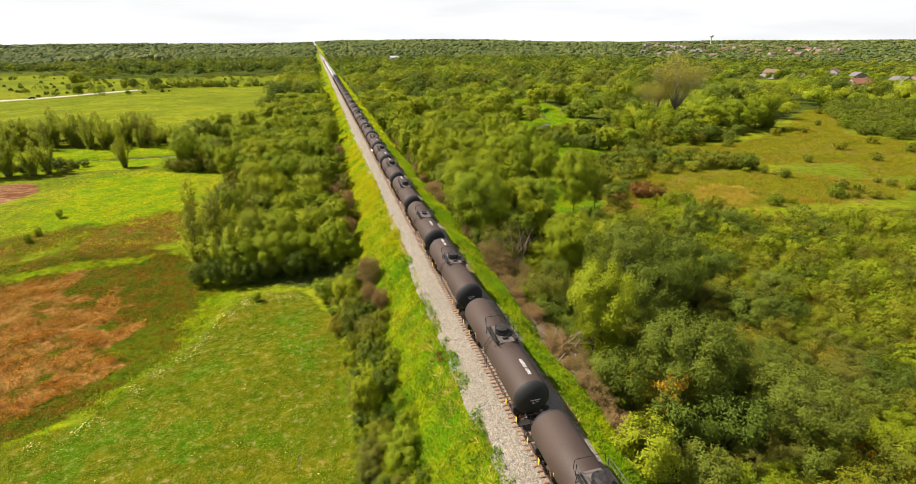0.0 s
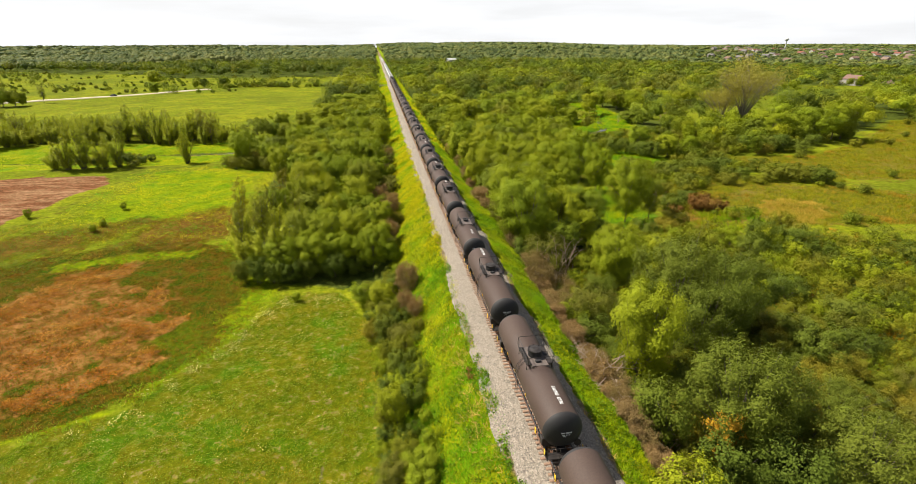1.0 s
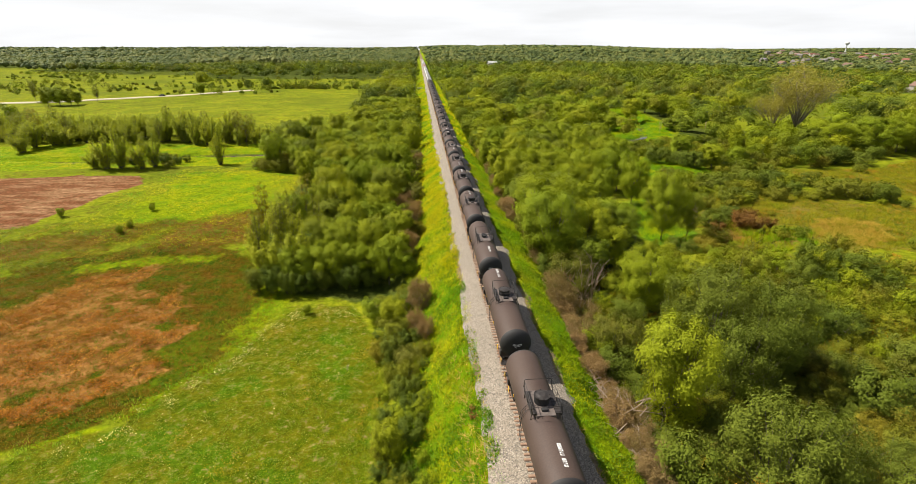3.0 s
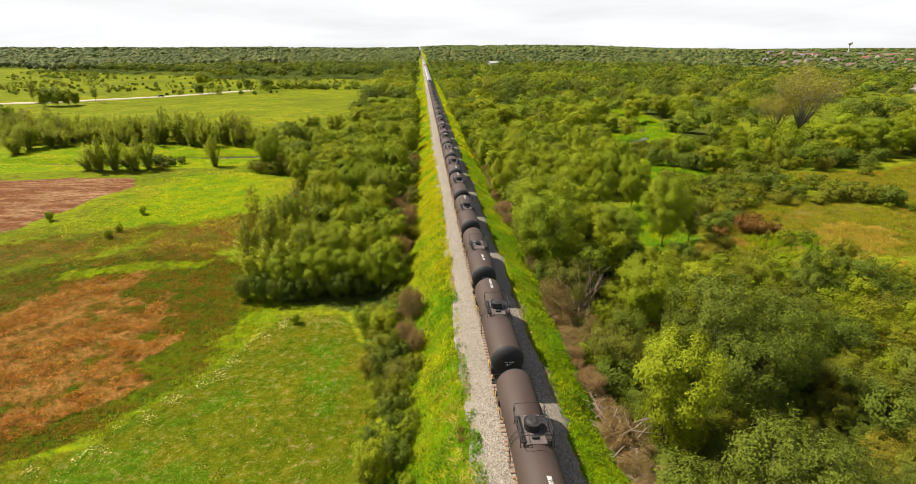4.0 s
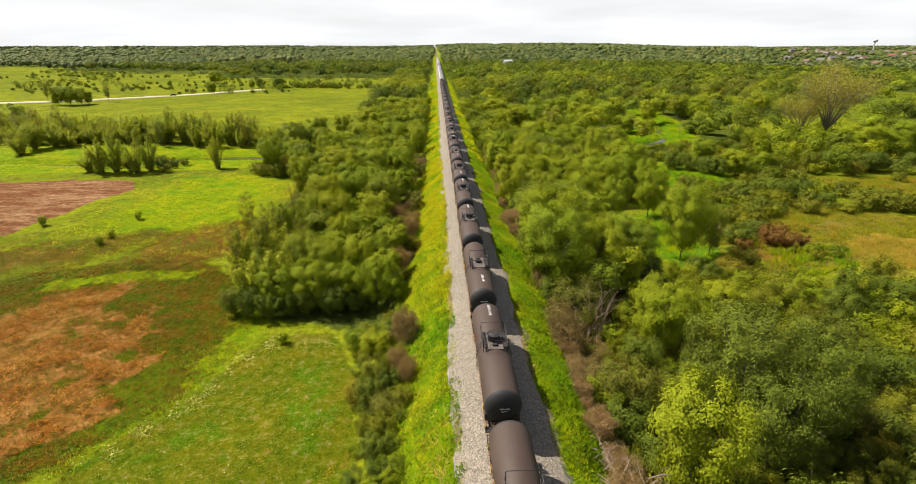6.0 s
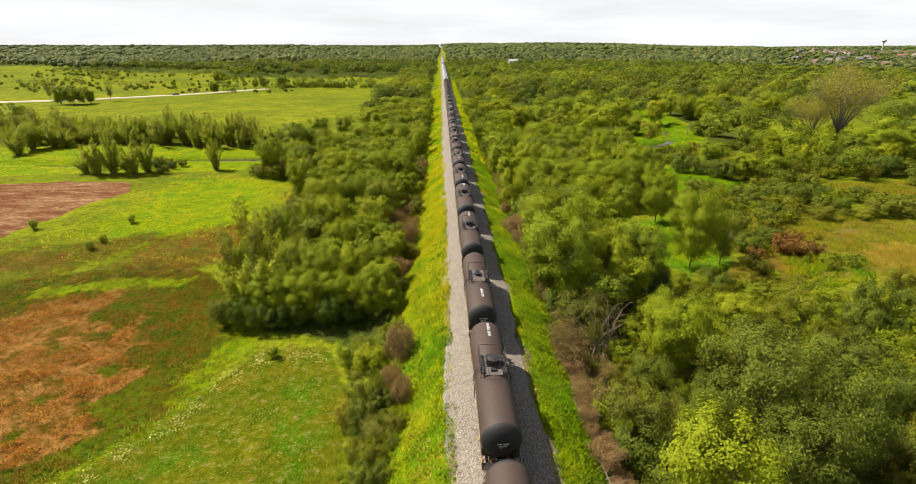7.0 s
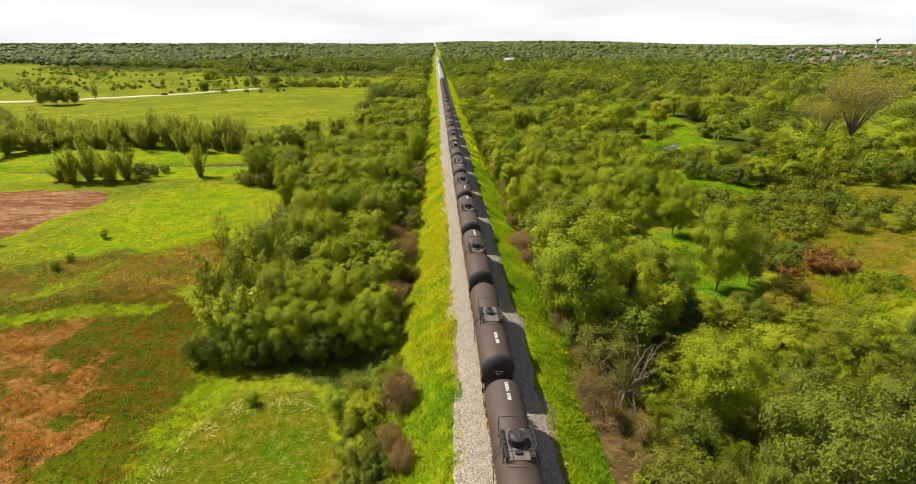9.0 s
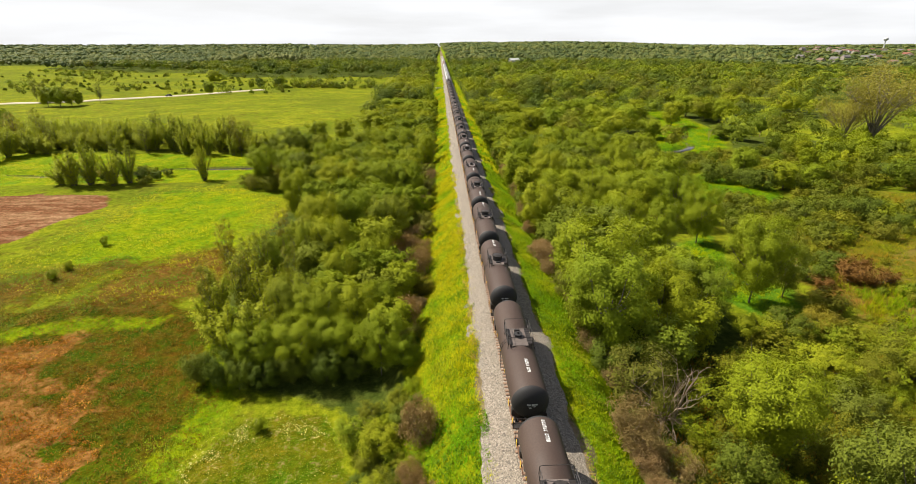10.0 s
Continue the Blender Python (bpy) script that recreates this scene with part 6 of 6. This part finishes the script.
    if style == 0:
        bm = bmesh.new()
        rod(bm, (0, 0.15, top), (0, 0.15, top + 0.56), 0.58, 28)
        part("manway", bm, M_TANK_END, car, "dark round hatch housing")
        bm = bmesh.new()
        rod(bm, (0, 0.15, top + 0.56), (0, 0.15, top + 0.64), 0.63, 28)
        rod(bm, (0, 0.15, top + 0.64), (0, 0.15, top + 0.70), 0.46, 24, 0.24)
        for k in range(8):
            a = k * math.pi / 4
            rod(bm, (0.57 * math.cos(a), 0.15 + 0.57 * math.sin(a), top + 0.62), (0.57 * math.cos(a), 0.15 + 0.57 * math.sin(a), top + 0.70), 0.035)
        part("manway_lid", bm, M_STEEL_DARK, car)
        bm = bmesh.new()
        box(bm, -0.24, 0.24, -1.02, -0.70, top, top + 0.20, 0.04)
        part("valve_box", bm, M_TANK_END, car)
    else:
        bm = bmesh.new()
        rod(bm, (0, 0.1, top), (0, 0.1, top + 0.26), 0.34, 20)
        rod(bm, (0, 0.1, top + 0.26), (0, 0.1, top + 0.33), 0.40, 20)
        part("manway", bm, M_TANK_END, car, "low round hatch")
        bm = bmesh.new()
        rod(bm, (0, 0.1, top + 0.33), (0, 0.1, top + 0.5), 0.08, 8)
        box(bm, -0.25, 0.25, 0.75, 1.05, top, top + 0.28, 0.04)
        part("valve_box", bm, M_STEEL_DARK, car)
    lettering(car, *label_place)
    end_marks(car)
    return car


styles = {"near": tank_car((-6.2, 2.1), 0), "far": tank_car((4.6, 2.2), 0), "near_low": tank_car((-5.3, 1.9), 1)}
order = ["near", "near", "far", "near_low", "far", "far", "near", "near_low", "far", "near", "near", "far", "far", "near_low", "near", "far", "near", "far", "near", "near", "far", "near_low", "near", "far"]
used = set()
for i, key in enumerate(order):
    at = pose(0, CAR0 + PITCH * (i + 0.5), 0)
    if key in used:
        copy_thing(styles[key], at)
    else:
        styles[key].matrix_basis = at
        used.add(key)


def hopper_car(material, label, name, category):
    """A covered hopper or box car: ribbed body, roof walk, hatches, ends, trucks."""
    car = tagged(new(name), label, category, "cars of the train")
    bm = bmesh.new()
    prof = [(-1.5, 1.2), (-1.56, 2.2), (-1.56, 4.0), (-1.2, 4.45), (0, 4.6), (1.2, 4.45), (1.56, 4.0), (1.56, 2.2), (1.5, 1.2)]
    ends = [[bm.verts.new((x, y, z)) for x, z in prof] for y in (-7.9, 7.9)]
    for k in range(len(prof)):
        q = (k + 1) % len(prof)
        bm.faces.new((ends[0][k], ends[1][k], ends[1][q], ends[0][q]))
    bm.faces.new(ends[0])
    bm.faces.new(ends[1][::-1])
    bmesh.ops.recalc_face_normals(bm, faces=bm.faces)
    part("body", bm, material, car)
    for s in (-1, 1):
        bm = bmesh.new()
        box(bm, s * 1.60 - 0.04, s * 1.60 + 0.04, -7.6, 7.6, 3.98, 4.06)
        for y in np.linspace(-7.4, 7.4, 15):
            box(bm, s * 1.60 - 0.04, s * 1.60 + 0.04, y - 0.06, y + 0.06, 1.25, 4.0)
        part("side_ribs", bm, material, car)
        bm = bmesh.new()
        box(bm, s * 0.7 - 0.2, s * 0.7 + 0.2, -7.7, 7.7, 4.66, 4.70)
        part("roof_walk", bm, M_PLATFORM, car)
    bm = bmesh.new()
    for y in np.linspace(-6.6, 6.6, 6):
        rod(bm, (0, y, 4.55), (0, y, 4.75), 0.4, 14)
    part("roof_hatches", bm, material, car)
    bm = bmesh.new()
    box(bm, -0.32, 0.32, -8.6, 8.6, 0.80, 1.2, 0.03)
    part("centre_sill", bm, M_STEEL_DARK, car)
    for s in (-1, 1):
        truck(car, s * 6.3)
    return car


pale = hopper_car(M_HOPPER, "pale grey covered hopper car in the long train", "hopper_car", "hopper car")
red = hopper_car(M_BOXRED, "red-brown freight car in the long train", "freight_car", "freight car")
start = CAR0 + PITCH * len(order)
row = "ppppppppppppppppprrprrpppppppprpp"
seen_kinds = set()
for i, k in enumerate(row):
    at = pose(0, start + 17.9 * (i + 0.5), 0)
    src = pale if k == "p" else red
    if k in seen_kinds:
        copy_thing(src, at)
    else:
        src.matrix_basis = at
        seen_kinds.add(k)


# ---- houses, tower and far buildings ----
def house(w, d, h, ridge, wall_mat, roof_mat, chimney=True):
    ob = tagged(new("house"), "two-storey suburban house with a pitched shingle roof", "house", "houses of the suburb")
    bm = bmesh.new()
    p = [(-w / 2, -d / 2), (w / 2, -d / 2), (w / 2, d / 2), (-w / 2, d / 2)]
    lo = [bm.verts.new((x, y, -1)) for x, y in p]
    hi = [bm.verts.new((x, y, h)) for x, y in p]
    ga, gb = bm.verts.new((-w / 2, 0, ridge)), bm.verts.new((w / 2, 0, ridge))
    for a in range(4):
        b = (a + 1) % 4
        bm.faces.new((lo[a], lo[b], hi[b], hi[a]))
    bm.faces.new((hi[3], hi[0], ga))
    bm.faces.new((hi[1], hi[2], gb))
    part("wall", bm, wall_mat, ob)
    for s in (-1, 1):
        bm = bmesh.new()
        o, t = 0.5, 0.22
        drop = (ridge - h) / (d / 2) * o
        q = [(-w / 2 - o, s * (d / 2 + o), h - drop), (w / 2 + o, s * (d / 2 + o), h - drop), (w / 2 + o, 0, ridge), (-w / 2 - o, 0, ridge)]
        a = [bm.verts.new(c) for c in q]
        b = [bm.verts.new((c[0], c[1], c[2] + t)) for c in q]
        bm.faces.new(a)
        bm.faces.new(b[::-1])
        for k in range(4):
            bm.faces.new((a[k], a[(k + 1) % 4], b[(k + 1) % 4], b[k]))
        bmesh.ops.recalc_face_normals(bm, faces=bm.faces)
        part("roof", bm, roof_mat, ob)
    for s in (-1,):
        for x in (-w * 0.3, 0, w * 0.3):
            for z in (1.0, 3.8):
                if z + 1.4 > h:
                    continue
                bm = bmesh.new()
                y = s * d / 2
                box(bm, x - 0.6, x + 0.6, y - 0.06, y + 0.06, z, z + 1.3)
                win = part("window", bm, M_TRIM, ob, "white-framed window")
                bm = bmesh.new()
                box(bm, x - 0.5, x + 0.5, y - 0.075, y + 0.075, z + 0.1, z + 1.2)
                part("pane", bm, M_GLASS, win)
    if chimney:
        bm = bmesh.new()
        box(bm, w * 0.28, w * 0.28 + 0.9, -0.5, 0.5, h, ridge + 0.9)
        part("chimney", bm, M_SIDING[3], ob)
    bm = bmesh.new()
    box(bm, w / 2 - 0.02, w / 2 + 3.2, -d * 0.32, d * 0.3, -1, 2.8)
    box(bm, w / 2, w / 2 + 3.6, -d * 0.36, d * 0.34, 2.8, 3.15)
    part("garage", bm, wall_mat, ob)
    return ob


hr = random.Random(8)
kinds = [house(13, 9.5, 5.4, 8.6, M_SIDING[k], M_SHINGLE[k], k != 2) for k in range(4)]
spots = [(384, 365, 20), (376, 307, -15), (430, 317, 80), (472, 334, 10), (422, 433, 100), (492, 427, 30), (455, 372, 60)]
for k in range(80):
    y = hr.uniform(880, 1750)
    x = hr.uniform(0.66, 1.2) * y + hr.uniform(-30, 30)
    if all((x - a) ** 2 + (y - b) ** 2 > 24 ** 2 for a, b, _ in spots):
        spots.append((x, y, hr.choice([0, 90, 20, 110]) + hr.uniform(-8, 8)))
first = set()
for i, (x, y, turn) in enumerate(spots):
    k = i % 4
    at = pose(x, y, float(height(x, y)) + 0.4, 0, 0, turn)
    if k in first:
        copy_thing(kinds[k], at)
    else:
        kinds[k].matrix_basis = at
        first.add(k)


def water_tower(x, y):
    ob = tagged(new("water_tower"), "pale water tower on a slim column above the far trees", "water tower")
    z = float(height(x, y))
    ob.location = (x, y, z)
    prof = [(5.0, 0), (3.4, 2), (2.2, 6), (2.0, 26), (3.0, 29), (6.5, 32), (8.6, 35), (8.8, 37), (7.2, 40), (4, 42), (0.1, 42.8)]
    a = np.linspace(0, 2 * np.pi, 24, endpoint=False)
    v = np.concatenate([np.column_stack([r * np.cos(a), r * np.sin(a), np.full(24, h)]) for r, h in prof])
    quads = np.array([(i * 24 + k, i * 24 + (k + 1) % 24, (i + 1) * 24 + (k + 1) % 24, (i + 1) * 24 + k) for i in range(len(prof) - 1) for k in range(24)])
    child("column", bulk("column", v, quads[: 4 * 24], M_HOPPER, True), ob)
    child("bowl", bulk("bowl", v, quads[4 * 24:], M_HOPPER, True), ob)


water_tower(1824, 2200)
barn = tagged(new("farm_building"), "long low building with a pale grey roof among trees", "building")
barn.matrix_basis = pose(126, 985, float(height(126, 985)) + 2.5, 0, 0, 25)
bm = bmesh.new()
box(bm, -9, 9, -5, 5, -4, 6.0)
part("wall", bm, M_SIDING[1], barn)
for s in (-1, 1):
    bm = bmesh.new()
    q = [(-9.6, s * 5.6, 5.6), (9.6, s * 5.6, 5.6), (9.6, 0, 8.6), (-9.6, 0, 8.6)]
    a, b = [bm.verts.new(c) for c in q], [bm.verts.new((c[0], c[1], c[2] + 0.25)) for c in q]
    bm.faces.new(a), bm.faces.new(b)
    for k in range(4):
        bm.faces.new((a[k], a[(k + 1) % 4], b[(k + 1) % 4], b[k]))
    bmesh.ops.recalc_face_normals(bm, faces=bm.faces)
    part("roof", bm, M_HOPPER, barn)


def guard_rail(x, y):
    ob = tagged(new("guard_rail"), "white painted guard rail over a culvert beside the track", "guard rail")
    ob.location = (x, y, float(height(x, y)) - 0.1)
    for k in range(4):
        bm = bmesh.new()
        box(bm, -2.7 + 1.8 * k - 0.08, -2.7 + 1.8 * k + 0.08, -0.08, 0.08, -0.6, 1.15, 0.01)
        part("post", bm, M_TRIM, ob)
    for z in (0.45, 0.95):
        bm = bmesh.new()
        box(bm, -2.9, 2.9, -0.14, -0.08, z, z + 0.30, 0.01)
        part("rail", bm, M_TRIM, ob)


guard_rail(-7.2, 430)


def road_car(x, y, turn, paint, label):
    ob = tagged(new("car"), label, "car", "cars on the road")
    ob.matrix_basis = pose(x, y, float(height(x, y)) + 0.42, 0, 0, turn)
    bm = bmesh.new()
    box(bm, -0.9, 0.9, -2.2, 2.2, 0.30, 0.85, 0.12)
    part("body", bm, paint, ob)
    bm = bmesh.new()
    box(bm, -0.78, 0.78, -1.5, 1.0, 0.85, 1.42, 0.16)
    part("cabin", bm, M_GLASS, ob)
    for sx in (-0.85, 0.85):
        for sy in (-1.35, 1.35):
            bm = bmesh.new()
            rod(bm, (sx - 0.1, sy, 0.32), (sx + 0.1, sy, 0.32), 0.32, 14)
            part("wheel", bm, M_TANK_END, ob)


road_car(-262, 393, 105, M_HOPPER, "pale silver car on the concrete road")
road_car(-205, 428, 130, M_TANK_END, "dark car on the concrete road")


# ---- ties, last ----
def tie_mesh(name, rows):
    vs, fs = [], []
    for k, (y, half, skew) in enumerate(rows):
        b = 0.02
        for x, e in ((-half, 0), (-half + b, b), (half - b, b), (half, 0)):
            vs += [(x, y - 0.115 + skew * x, -0.36), (x, y - 0.115 + skew * x, -0.185 - (b if e == 0 else 0)), (x, y + 0.115 + skew * x, -0.185 - (b if e == 0 else 0)), (x, y + 0.115 + skew * x, -0.36)]
        o = k * 16
        for s in range(3):
            i = o + 4 * s
            fs += [(i, i + 4, i + 5, i + 1), (i + 1, i + 5, i + 6, i + 2), (i + 2, i + 6, i + 7, i + 3)]
        fs += [(o, o + 1, o + 2, o + 3), (o + 15, o + 14, o + 13, o + 12)]
    me = bulk(name, np.array(vs) + np.array([0, 0, 0.035]), np.array(fs), M_TIE)
    return me


tr = random.Random(3)
shapes = [tie_mesh("tie", [(0, 1.30 + tr.uniform(-0.05, 0.05), tr.uniform(-0.03, 0.03))]) for _ in range(6)]
for i in range(290):
    t = child("tie", tr.choice(shapes), track)
    t.location = (tr.uniform(-0.05, 0.05), 12 + 0.53 * i, tr.uniform(-0.01, 0.012))
tagged(child("far_ties", tie_mesh("far_ties", [(12 + 0.53 * i, 1.3, 0) for i in range(290, 1500)]), track), kind="stuff")
